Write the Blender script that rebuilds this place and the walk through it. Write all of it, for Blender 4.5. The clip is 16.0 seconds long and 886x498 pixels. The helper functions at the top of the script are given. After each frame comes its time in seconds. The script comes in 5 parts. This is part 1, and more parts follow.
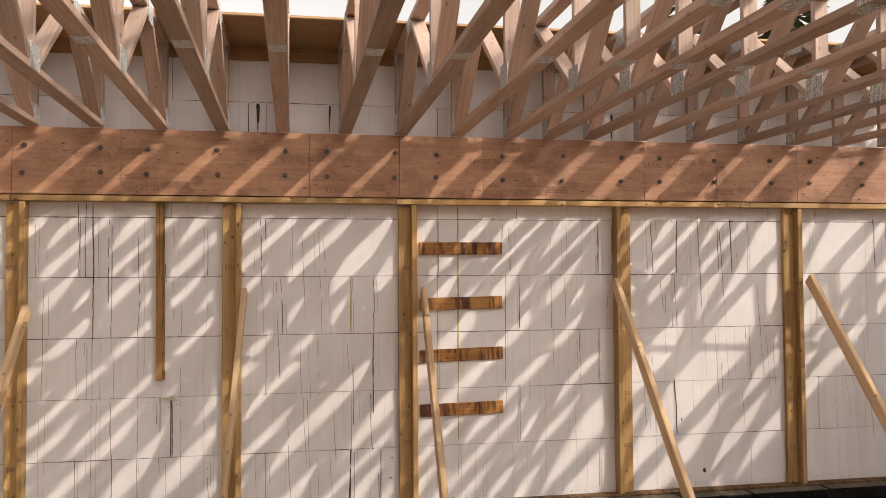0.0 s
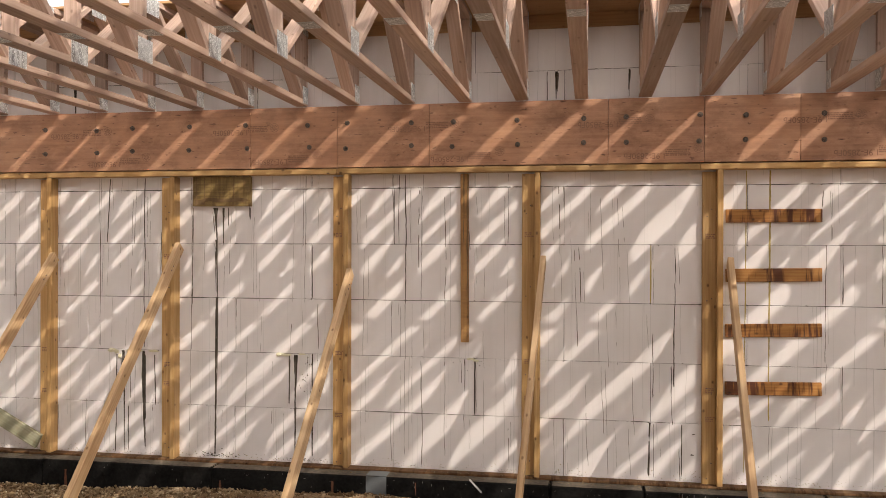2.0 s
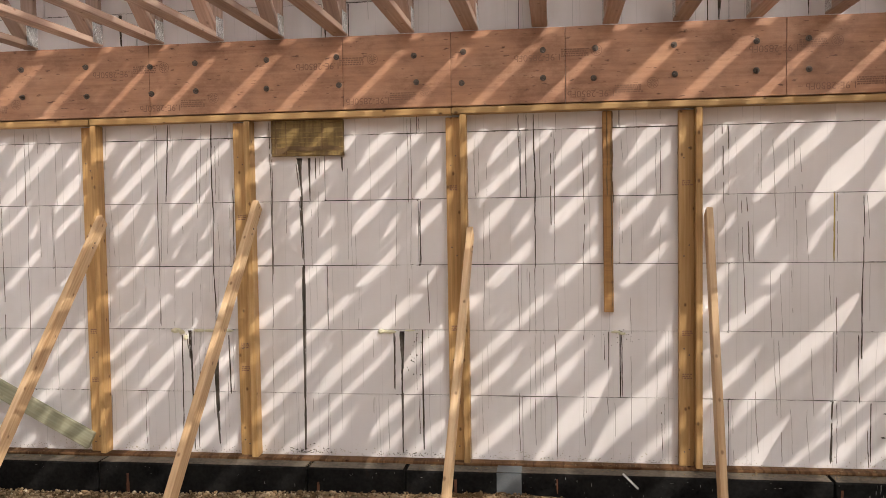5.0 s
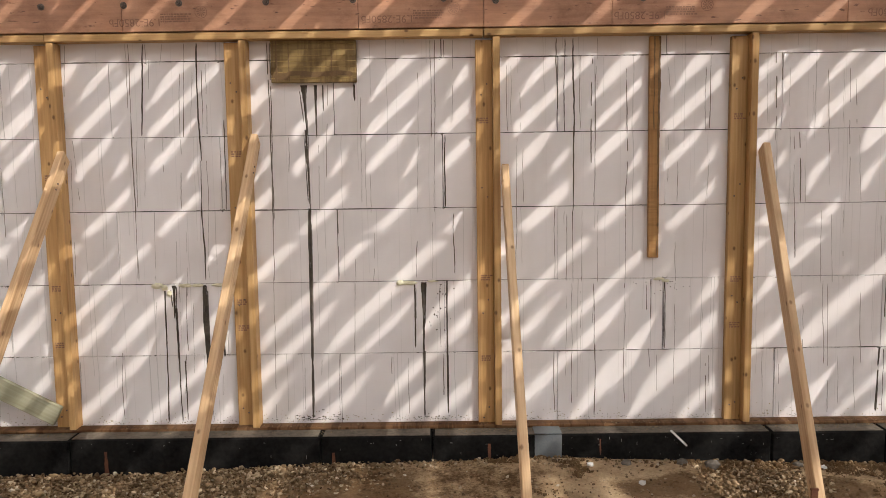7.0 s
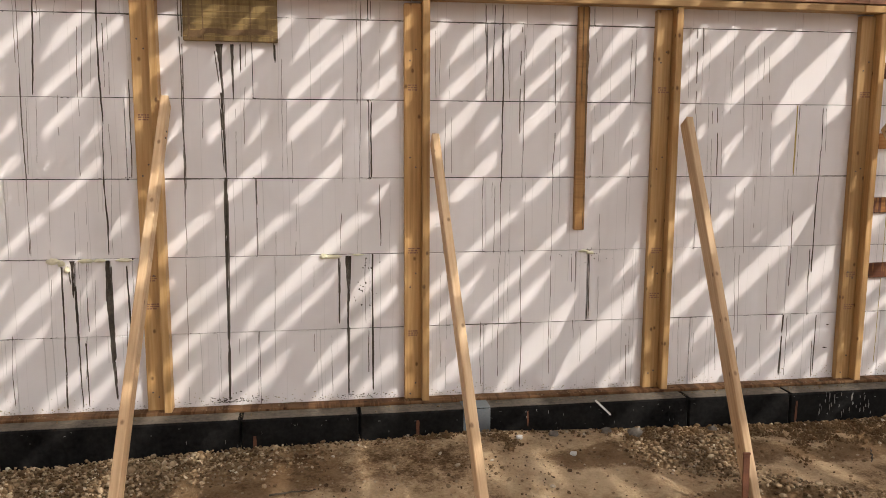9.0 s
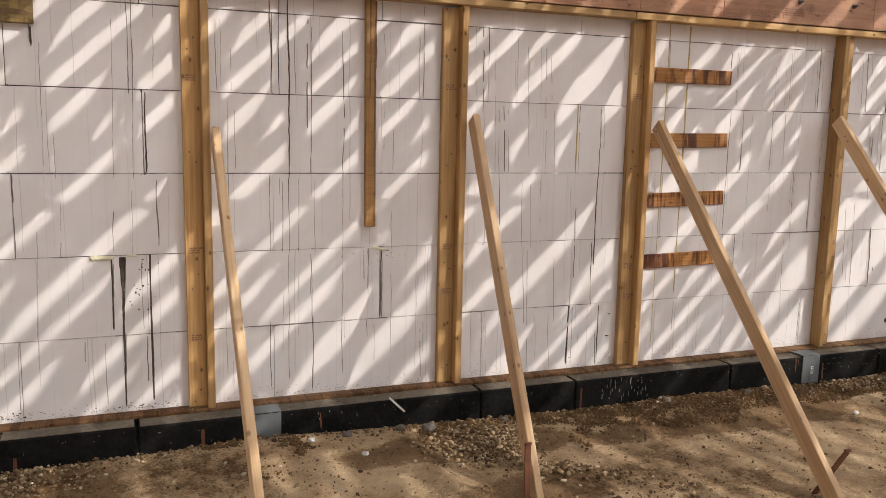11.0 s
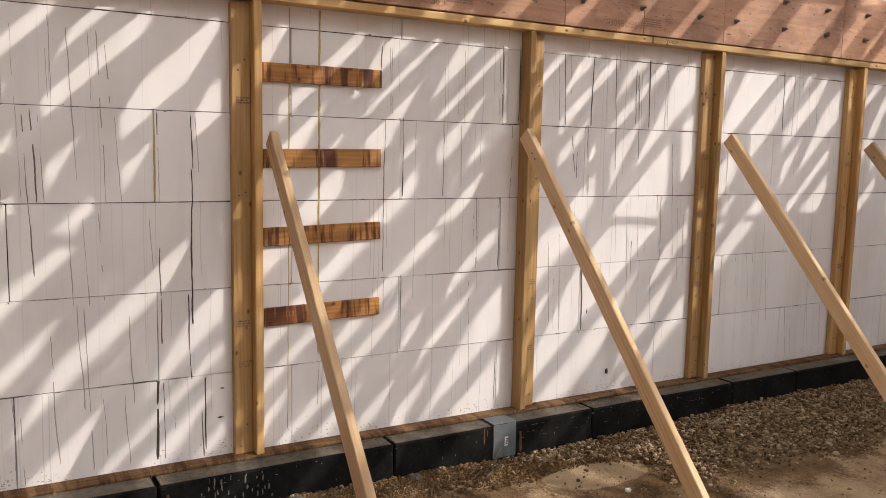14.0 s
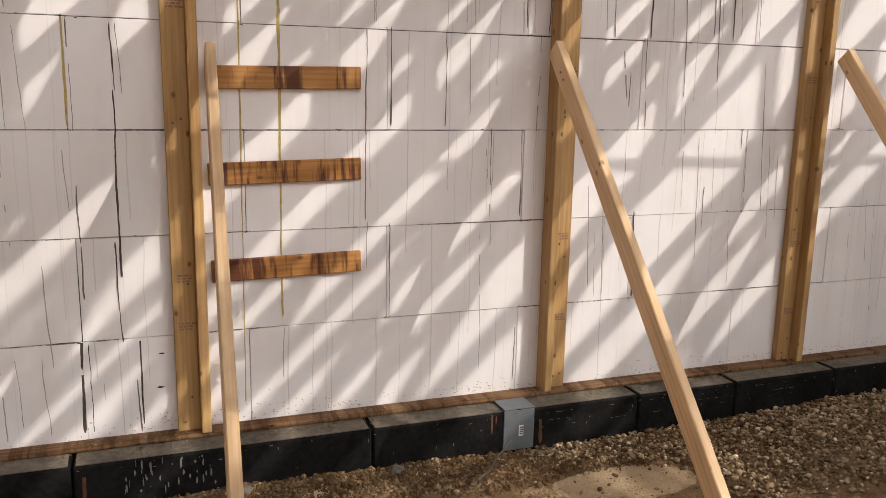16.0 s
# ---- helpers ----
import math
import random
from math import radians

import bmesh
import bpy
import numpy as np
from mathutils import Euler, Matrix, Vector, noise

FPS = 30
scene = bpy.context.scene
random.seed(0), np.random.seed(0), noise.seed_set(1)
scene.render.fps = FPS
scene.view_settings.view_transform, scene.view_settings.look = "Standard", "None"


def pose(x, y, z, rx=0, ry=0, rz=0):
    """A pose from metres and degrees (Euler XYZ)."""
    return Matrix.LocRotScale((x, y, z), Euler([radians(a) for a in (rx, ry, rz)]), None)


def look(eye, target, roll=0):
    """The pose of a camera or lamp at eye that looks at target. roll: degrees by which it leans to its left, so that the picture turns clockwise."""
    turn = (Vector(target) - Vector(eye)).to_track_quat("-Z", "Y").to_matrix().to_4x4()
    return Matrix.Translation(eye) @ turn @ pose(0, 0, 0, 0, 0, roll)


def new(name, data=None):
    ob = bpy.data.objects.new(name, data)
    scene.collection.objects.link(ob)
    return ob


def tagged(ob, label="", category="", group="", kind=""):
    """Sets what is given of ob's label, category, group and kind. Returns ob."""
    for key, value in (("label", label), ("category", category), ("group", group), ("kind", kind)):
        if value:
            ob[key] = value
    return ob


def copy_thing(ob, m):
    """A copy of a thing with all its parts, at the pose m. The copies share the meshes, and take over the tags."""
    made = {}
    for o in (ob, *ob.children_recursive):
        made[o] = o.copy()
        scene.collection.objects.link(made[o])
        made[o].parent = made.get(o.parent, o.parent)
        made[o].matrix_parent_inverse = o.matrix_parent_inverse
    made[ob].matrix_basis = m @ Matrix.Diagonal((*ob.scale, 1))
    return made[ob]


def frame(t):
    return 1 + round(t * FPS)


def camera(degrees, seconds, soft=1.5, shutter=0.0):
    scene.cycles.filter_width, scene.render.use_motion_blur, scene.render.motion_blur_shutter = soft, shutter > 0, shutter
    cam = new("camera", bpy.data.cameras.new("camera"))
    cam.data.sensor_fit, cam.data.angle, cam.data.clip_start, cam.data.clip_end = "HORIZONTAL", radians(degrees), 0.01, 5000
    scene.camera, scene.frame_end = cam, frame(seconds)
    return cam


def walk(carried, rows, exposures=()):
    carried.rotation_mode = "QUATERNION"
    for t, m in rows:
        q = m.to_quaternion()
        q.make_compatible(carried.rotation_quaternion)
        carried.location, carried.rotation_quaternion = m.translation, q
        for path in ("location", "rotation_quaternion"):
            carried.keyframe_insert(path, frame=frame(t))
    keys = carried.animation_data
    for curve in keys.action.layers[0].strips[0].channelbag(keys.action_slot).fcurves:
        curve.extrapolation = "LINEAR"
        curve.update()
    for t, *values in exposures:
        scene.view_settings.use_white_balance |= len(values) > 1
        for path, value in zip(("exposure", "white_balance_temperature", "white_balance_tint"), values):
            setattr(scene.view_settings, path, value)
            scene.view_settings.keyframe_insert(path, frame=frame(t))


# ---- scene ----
cam = camera(56.6, 16.0, soft=0.7)
# seconds, x, y, z, yaw, pitch, roll
ROWS = [
    (0.0, 0.637, 0.146, 1.831, -10.45, 2.03, 0.38),
    (0.5, 0.789, 0.155, 1.828, -3.81, 1.17, -0.11),
    (1.0, 0.840, 0.196, 1.854, 1.93, 0.23, -0.36),
    (1.5, 0.802, 0.217, 1.849, 6.49, -0.23, -0.31),
    (2.0, 0.634, 0.194, 1.836, 10.05, -0.19, -0.15),
    (2.5, 0.399, 0.135, 1.826, 12.74, 0.05, 0.18),
    (3.0, 0.219, 0.240, 1.785, 14.76, 0.35, 0.27),
    (5.5, -0.798, 1.099, 1.785, 4.55, -3.92, 1.08),
    (6.0, -1.049, 1.169, 1.765, 1.67, -5.06, 1.19),
    (6.5, -1.221, 1.266, 1.742, 0.60, -6.01, 1.05),
    (7.0, -1.366, 1.462, 1.700, 0.21, -6.10, 0.79),
    (7.5, -1.496, 1.635, 1.696, -0.86, -6.13, 0.60),
    (8.0, -1.654, 1.631, 1.694, -2.94, -6.89, 0.27),
    (10.5, -1.707, 1.648, 1.715, -18.87, -9.11, -1.02),
    (11.0, -1.498, 1.672, 1.701, -21.35, -8.43, -1.19),
    (11.5, -1.295, 1.742, 1.706, -24.25, -7.58, -1.21),
    (12.0, -1.033, 1.895, 1.692, -26.62, -6.71, -1.17),
    (12.5, -0.734, 1.997, 1.705, -28.63, -6.21, -1.08),
    (13.0, -0.355, 2.006, 1.697, -29.96, -6.02, -1.11),
    (13.5, -0.024, 2.064, 1.696, -30.54, -6.09, -1.16),
    (14.0, 0.320, 2.203, 1.692, -30.15, -6.74, -1.13),
    (14.5, 0.630, 2.238, 1.682, -28.75, -7.75, -1.07),
    (15.0, 0.897, 2.339, 1.674, -26.35, -8.77, -0.86),
    (15.5, 1.135, 2.579, 1.632, -23.16, -10.05, -0.87),
    (16.0, 1.291, 2.670, 1.630, -20.18, -11.23, -1.11),
]
walk(cam, [(t, pose(x, y, z, 90 + pitch, roll, yaw)) for t, x, y, z, yaw, pitch, roll in ROWS], exposures=((0.0, 0.90, 7050, 12), (2.8, 0.95, 7050, 12), (6.0, 1.05, 6560, 10), (16.0, 1.07, 6560, 10)))

# ---- sky and sun ----
SUN = Vector((1.013, -1.0, 0.96)).normalized()          # towards the sun
world = bpy.data.worlds.new("sky")
scene.world = world
world.use_nodes = True
wn = world.node_tree.nodes
sky = wn.new("ShaderNodeTexSky")
sky.sky_type = "NISHITA"
sky.sun_disc = False
sky.sun_elevation = math.asin(SUN.z)
sky.sun_rotation = math.atan2(SUN.x, SUN.y)
sky.dust_density = 4.0
sky.ozone_density = 1.0
haze = wn.new("ShaderNodeHueSaturation")              # thin bright haze takes the blue out of the sky
haze.inputs["Saturation"].default_value = 0.10
world.node_tree.links.new(sky.outputs[0], haze.inputs["Color"])
world.node_tree.links.new(haze.outputs[0], wn["Background"].inputs[0])
wn["Background"].inputs[1].default_value = 0.15
sun = new("sun", bpy.data.lights.new("sun", "SUN"))
sun.data.energy = 1.38
sun.data.angle = radians(0.55)
sun.data.color = (1.0, 0.94, 0.85)
sun.matrix_basis = look(SUN * 30, (0, 0, 0))


# ---- materials ----
def material(name, rough=0.7, metal=0.0):
    m = bpy.data.materials.new(name)
    m.use_nodes = True
    t = m.node_tree
    b = t.nodes["Principled BSDF"]
    b.inputs["Roughness"].default_value = rough
    b.inputs["Metallic"].default_value = metal
    return m, t, b


def node(t, kind, **values):
    n = t.nodes.new(kind)
    for k, v in values.items():
        if k in n.inputs:
            n.inputs[k].default_value = v
    return n


def noise_tex(t, vec, scale, detail=4.0, rough=0.55):
    n = node(t, "ShaderNodeTexNoise", Scale=scale, Detail=detail, Roughness=rough)
    t.links.new(vec, n.inputs["Vector"])
    return n.outputs["Fac"]


def mapped(t, vec, scale):
    n = t.nodes.new("ShaderNodeMapping")
    n.inputs["Scale"].default_value = scale
    t.links.new(vec, n.inputs["Vector"])
    return n.outputs[0]


def ramp(t, fac, stops):
    n = t.nodes.new("ShaderNodeValToRGB")
    e = n.color_ramp.elements
    while len(e) < len(stops):
        e.new(0.5)
    for k, (p, c) in enumerate(stops):
        e[k].position = p
        e[k].color = (*c, 1) if len(c) == 3 else c
    t.links.new(fac, n.inputs[0])
    return n.outputs[0]


def maths(t, op, a, b=0.0, c=0.0):
    n = t.nodes.new("ShaderNodeMath")
    n.operation = op
    for k, v in enumerate((a, b, c)):
        if isinstance(v, (int, float)):
            n.inputs[k].default_value = v
        else:
            t.links.new(v, n.inputs[k])
    return n.outputs[0]


def mix(t, kind, fac, a, b):
    n = t.nodes.new("ShaderNodeMix")
    n.data_type = "RGBA"
    n.blend_type = kind
    for sock, v in ((n.inputs[0], fac), (n.inputs[6], a), (n.inputs[7], b)):
        if isinstance(v, (int, float)):
            sock.default_value = v
        elif isinstance(v, tuple):
            sock.default_value = (*v, 1)
        else:
            t.links.new(v, sock)
    return n.outputs[2]


def bump(t, b, height, strength, dist):
    n = node(t, "ShaderNodeBump", Strength=strength, Distance=dist)
    t.links.new(height, n.inputs["Height"])
    t.links.new(n.outputs[0], b.inputs["Normal"])


def coords(t):
    return t.nodes.new("ShaderNodeTexCoord").outputs["Object"]


def world_place(t):
    return t.nodes.new("ShaderNodeNewGeometry").outputs["Position"]


def wood(name, dark, mid, light, knots=0.8, rough=0.68, streak=0.0, vary=0.25, gloss=0.5):
    """Sawn lumber: grain along the piece's own x, growth rings, knots, a tone of its own for each piece."""
    m, t, b = material(name, rough)
    b.inputs["Specular IOR Level"].default_value = gloss
    info = t.nodes.new("ShaderNodeObjectInfo").outputs["Random"]
    shift = node(t, "ShaderNodeVectorMath")
    shift.operation = "ADD"
    t.links.new(coords(t), shift.inputs[0])
    comb = t.nodes.new("ShaderNodeCombineXYZ")
    for k, f in enumerate((37.0, 11.0, 23.0)):
        t.links.new(maths(t, "MULTIPLY", info, f), comb.inputs[k])
    t.links.new(comb.outputs[0], shift.inputs[1])
    o = shift.outputs[0]
    warp = noise_tex(t, mapped(t, o, (1.2, 9, 9)), 1.0, 3)
    grain = noise_tex(t, mapped(t, o, (2.5, 70, 70)), 1.0, 5, 0.65)
    ring = node(t, "ShaderNodeTexWave", Scale=14.0, Distortion=6.0, Detail=3.0)
    ring.inputs["Detail Scale"].default_value = 1.2
    ring.bands_direction = "Y"
    t.links.new(mapped(t, o, (0.12, 1, 1)), ring.inputs["Vector"])
    fac = maths(t, "ADD", maths(t, "MULTIPLY", grain, 0.5), maths(t, "ADD", maths(t, "MULTIPLY", warp, 0.45), maths(t, "MULTIPLY", ring.outputs["Fac"], 0.06)))
    col = ramp(t, fac, [(0.28, dark), (0.5, mid), (0.74, light)])
    vor = node(t, "ShaderNodeTexVoronoi", Scale=1.0)
    vor.voronoi_dimensions = "2D"
    part_xyz = t.nodes.new("ShaderNodeSeparateXYZ")
    t.links.new(o, part_xyz.inputs[0])
    flat = t.nodes.new("ShaderNodeCombineXYZ")
    t.links.new(maths(t, "MULTIPLY", part_xyz.outputs[0], 4.6), flat.inputs[0])
    t.links.new(maths(t, "MULTIPLY", maths(t, "ADD", part_xyz.outputs[1], part_xyz.outputs[2]), 7.0), flat.inputs[1])
    t.links.new(flat.outputs[0], vor.inputs["Vector"])
    knot = ramp(t, maths(t, "ADD", vor.outputs["Distance"], maths(t, "MULTIPLY", grain, 0.06)), [(0.055, (1, 1, 1)), (0.10, (0, 0, 0))])
    col = mix(t, "MIX", maths(t, "MULTIPLY", knot, knots), col, tuple(c * k for c, k in zip(dark, (0.42, 0.36, 0.30))))
    if streak:
        bands = noise_tex(t, mapped(t, o, (16, 1.5, 1.5)), 1.0, 4, 0.7)
        col = mix(t, "MULTIPLY", streak, col, ramp(t, bands, [(0.43, (0.22, 0.12, 0.06)), (0.52, (1, 1, 1))]))
    tone = ramp(t, info, [(0.0, (1 - vary,) * 3), (1.0, (1 + vary * 0.35,) * 3)])
    col = mix(t, "MULTIPLY", 1.0, col, tone)
    t.links.new(col, b.inputs["Base Color"])
    bump(t, b, grain, 0.25, 0.002)
    return m


STUD = wood("stud_pine", (0.285, 0.15, 0.052), (0.49, 0.290, 0.112), (0.65, 0.43, 0.20), knots=0.85)
BRACE = wood("brace_pine", (0.40, 0.23, 0.105), (0.61, 0.415, 0.235), (0.76, 0.575, 0.37), knots=0.75)
TRUSSWOOD = wood("truss_spruce", (0.31, 0.20, 0.154), (0.465, 0.324, 0.255), (0.63, 0.47, 0.387), knots=0.55, vary=0.34)
CAPWOOD = wood("cap_pine", (0.33, 0.18, 0.065), (0.52, 0.32, 0.13), (0.66, 0.45, 0.22), knots=1.0)
SILLWOOD = wood("sill_treated", (0.075, 0.034, 0.016), (0.18, 0.096, 0.047), (0.32, 0.205, 0.115), streak=0.6, gloss=0.08)
FORMWOOD = wood("stained_form_board", (0.20, 0.075, 0.018), (0.39, 0.172, 0.042), (0.56, 0.30, 0.095), streak=1.0)
BATTENWOOD = wood("stained_batten", (0.24, 0.105, 0.028), (0.36, 0.185, 0.058), (0.46, 0.26, 0.095), streak=0.25)
GREENWOOD = wood("treated_green_board", (0.19, 0.115, 0.033), (0.34, 0.23, 0.08), (0.46, 0.335, 0.14), knots=0.3, streak=0.45)
PLANKWOOD = wood("weathered_plank", (0.23, 0.225, 0.14), (0.35, 0.342, 0.23), (0.48, 0.465, 0.34), knots=0.3)
DECKWOOD = wood("deck_plywood", (0.30, 0.16, 0.07), (0.42, 0.245, 0.115), (0.50, 0.32, 0.165), knots=0.4)


def lvl_material():
    m, t, b = material("ledger_veneer", 0.6)
    w = world_place(t)
    info = t.nodes.new("ShaderNodeObjectInfo").outputs["Random"]
    g = noise_tex(t, mapped(t, w, (1.6, 1, 45)), 1.0, 6, 0.65)
    big = noise_tex(t, mapped(t, w, (2.2, 1, 5.5)), 1.0, 7, 0.7)
    f = maths(t, "ADD", maths(t, "MULTIPLY", g, 0.33), maths(t, "MULTIPLY", big, 0.67))
    col = ramp(t, f, [(0.34, (0.27, 0.135, 0.080)), (0.46, (0.40, 0.213, 0.130)), (0.55, (0.475, 0.265, 0.165)), (0.68, (0.56, 0.345, 0.225))])
    spots = noise_tex(t, mapped(t, w, (14, 1, 40)), 1.0, 3)
    col = mix(t, "MIX", ramp(t, spots, [(0.64, (0, 0, 0)), (0.72, (0.9, 0.9, 0.9))]), col, (0.10, 0.045, 0.026))
    blotch = noise_tex(t, mapped(t, w, (2.4, 1, 3.2)), 1.0, 7, 0.72)
    col = mix(t, "MULTIPLY", 0.8, col, ramp(t, blotch, [(0.36, (0.62, 0.56, 0.50)), (0.5, (1, 1, 1)), (0.64, (1.12, 1.10, 1.02))]))
    col = mix(t, "MULTIPLY", 1.0, col, ramp(t, info, [(0, (0.86, 0.83, 0.82)), (1, (1.08, 1.06, 1.05))]))
    t.links.new(col, b.inputs["Base Color"])
    bump(t, b, g, 0.35, 0.002)
    return m


LEDGER = lvl_material()


def foam_material():
    """White bead foam: fine beads, faint moulded lines every 8 inches, thin grout runs down the face."""
    m, t, b = material("white_foam", 0.85)
    w = world_place(t)
    info = t.nodes.new("ShaderNodeObjectInfo").outputs["Random"]
    sep = t.nodes.new("ShaderNodeSeparateXYZ")
    t.links.new(w, sep.inputs[0])
    along = maths(t, "ADD", sep.outputs[0], sep.outputs[1])
    flow = t.nodes.new("ShaderNodeCombineXYZ")
    t.links.new(along, flow.inputs[0])
    t.links.new(sep.outputs[2], flow.inputs[2])
    base = ramp(t, noise_tex(t, w, 2.2, 4), [(0.3, (0.74, 0.705, 0.702)), (0.7, (0.81, 0.775, 0.773))])
    base = mix(t, "MULTIPLY", 1.0, base, ramp(t, info, [(0, (0.96, 0.96, 0.96)), (1, (1.02, 1.02, 1.02))]))

    sway = maths(t, "MULTIPLY", maths(t, "SUBTRACT", noise_tex(t, mapped(t, flow.outputs[0], (1.5, 1, 2.2)), 1.0, 3), 0.5), 0.035)
    fray = noise_tex(t, mapped(t, flow.outputs[0], (4, 1, 30)), 1.0, 4, 0.7)

    def runs(per_metre, width, seed, most, tail):
        """Thin runs at random places, each from a joint downwards for a length of its own."""
        v = node(t, "ShaderNodeTexVoronoi", Scale=1.0)
        v.voronoi_dimensions = "1D"
        t.links.new(maths(t, "ADD", maths(t, "MULTIPLY", maths(t, "ADD", along, sway), per_metre), seed), v.inputs["W"])
        rgb = t.nodes.new("ShaderNodeSeparateColor")
        t.links.new(v.outputs["Color"], rgb.inputs[0])
        top = maths(t, "MULTIPLY", maths(t, "FLOOR", maths(t, "MULTIPLY", rgb.outputs[0], 7.99)), 0.406)
        top = maths(t, "ADD", top, 0.632)
        fall = maths(t, "SUBTRACT", top, sep.outputs[2])
        length = maths(t, "ADD", maths(t, "MULTIPLY", rgb.outputs[1], tail), 0.08)
        on = maths(t, "MULTIPLY", maths(t, "GREATER_THAN", fall, 0.0), maths(t, "LESS_THAN", fall, length))
        w = maths(t, "MULTIPLY", maths(t, "MULTIPLY", fray, width * 2), per_metre)
        edge = maths(t, "SUBTRACT", 1.0, maths(t, "MINIMUM", maths(t, "DIVIDE", v.outputs["Distance"], w), 1.0))
        edge = maths(t, "MINIMUM", maths(t, "MULTIPLY", edge, 1.8), 1.0)
        return maths(t, "MULTIPLY", maths(t, "MULTIPLY", edge, on), maths(t, "MULTIPLY", maths(t, "POWER", rgb.outputs[2], 0.9), most))

    seam_at = maths(t, "ABSOLUTE", maths(t, "SUBTRACT", maths(t, "FRACT", maths(t, "DIVIDE", along, 0.2032)), 0.5))
    seam = maths(t, "MULTIPLY", maths(t, "LESS_THAN", seam_at, 0.006), 0.12)
    dirt = maths(t, "MAXIMUM", runs(8.0, 0.0034, 3.3, 0.30, 1.3), maths(t, "MAXIMUM", runs(13.0, 0.0026, 17.7, 0.34, 1.1), runs(21.0, 0.0022, 41.1, 0.3, 0.9)))
    step = maths(t, "FRACT", maths(t, "DIVIDE", maths(t, "SUBTRACT", sep.outputs[2], 0.226), 0.406))
    off = maths(t, "MULTIPLY", maths(t, "MINIMUM", step, maths(t, "SUBTRACT", 1.0, step)), 0.406)
    rag = noise_tex(t, mapped(t, flow.outputs[0], (26, 1, 26)), 1.0, 5, 0.75)
    where = noise_tex(t, mapped(t, flow.outputs[0], (1.6, 1, 2.4)), 1.0, 3)
    reach = maths(t, "MULTIPLY", maths(t, "MAXIMUM", maths(t, "SUBTRACT", maths(t, "ADD", maths(t, "MULTIPLY", rag, 0.6), where), 0.76), 0.0), 0.017)
    grout = maths(t, "LESS_THAN", off, reach)
    dirt = maths(t, "MINIMUM", maths(t, "ADD", maths(t, "MAXIMUM", dirt, maths(t, "MULTIPLY", grout, 0.9)), seam), 0.92)
    col = mix(t, "MIX", dirt, base, (0.09, 0.075, 0.06))
    smear = ramp(t, noise_tex(t, mapped(t, flow.outputs[0], (5, 1, 0.8)), 1.0, 5), [(0.5, (1, 1, 1)), (0.75, (0.90, 0.89, 0.87))])
    col = mix(t, "MULTIPLY", 1.0, col, smear)
    t.links.new(col, b.inputs["Base Color"])
    beads = node(t, "ShaderNodeTexVoronoi", Scale=260.0)
    t.links.new(w, beads.inputs["Vector"])
    bump(t, b, beads.outputs["Distance"], 0.12, 0.002)
    return m


FOAM = foam_material()


def plain(name, a, c, rough=0.8, metal=0.0, scale=8.0, relief=0.3, depth=0.004, gloss=0.5):
    m, t, b = material(name, rough, metal)
    b.inputs["Specular IOR Level"].default_value = gloss
    w = world_place(t)
    n = noise_tex(t, w, scale, 6, 0.6)
    n2 = noise_tex(t, w, scale * 9, 4, 0.6)
    f = maths(t, "ADD", maths(t, "MULTIPLY", n, 0.6), maths(t, "MULTIPLY", n2, 0.4))
    t.links.new(ramp(t, f, [(0.32, a), (0.68, c)]), b.inputs["Base Color"])
    bump(t, b, n2, relief, depth)
    return m


def joint_material():
    m, t, b = material("joint_core", 0.95)
    b.inputs["Specular IOR Level"].default_value = 0.05
    w = world_place(t)
    n = noise_tex(t, w, 3.5, 5, 0.65)
    part_xyz = t.nodes.new("ShaderNodeSeparateXYZ")
    t.links.new(w, part_xyz.inputs[0])
    n = maths(t, "ADD", n, maths(t, "MULTIPLY", maths(t, "SUBTRACT", 1.55, part_xyz.outputs[2]), 0.055))
    t.links.new(ramp(t, n, [(0.48, (0.008, 0.007, 0.006)), (0.58, (0.36, 0.33, 0.31))]), b.inputs["Base Color"])
    return m


JOINT = joint_material()
STAIN = plain("grout_run", (0.017, 0.013, 0.009), (0.085, 0.066, 0.048), 0.9, scale=30)
GLUE = plain("dried_yellow_glue", (0.25, 0.17, 0.03), (0.55, 0.43, 0.16), 0.6, scale=40)
SPRAYFOAM = plain("spray_foam", (0.62, 0.58, 0.40), (0.78, 0.75, 0.58), 0.7, scale=40)
COATING = plain("black_coating", (0.002, 0.002, 0.0022), (0.019, 0.018, 0.017), 0.8, scale=5, relief=0.5, gloss=0.06)
LEDGETOP = plain("dusty_ledge", (0.05, 0.043, 0.036), (0.22, 0.185, 0.145), 0.9, scale=4, gloss=0.15)
RUST = plain("rusty_iron", (0.06, 0.02, 0.009), (0.16, 0.055, 0.022), 0.8, scale=25)
STEEL = plain("bolt_steel", (0.06, 0.045, 0.035), (0.20, 0.165, 0.14), 0.45, 0.6, scale=60)
GREYSHEET = plain("grey_sheet", (0.10, 0.115, 0.125), (0.15, 0.165, 0.175), 0.5, 0.1, scale=12, relief=0.1)
INK = plain("printed_ink", (0.05, 0.03, 0.025), (0.12, 0.07, 0.05), 0.8)
PAPER = plain("paper_label", (0.6, 0.6, 0.58), (0.75, 0.75, 0.72), 0.7)
CHIP = plain("flaked_coating", (0.06, 0.055, 0.05), (0.26, 0.255, 0.24), 0.8, scale=40)
BARK = plain("bark", (0.04, 0.03, 0.02), (0.09, 0.065, 0.045), 0.9)
LEAF = plain("needles", (0.02, 0.035, 0.015), (0.05, 0.08, 0.03), 0.8, scale=3)


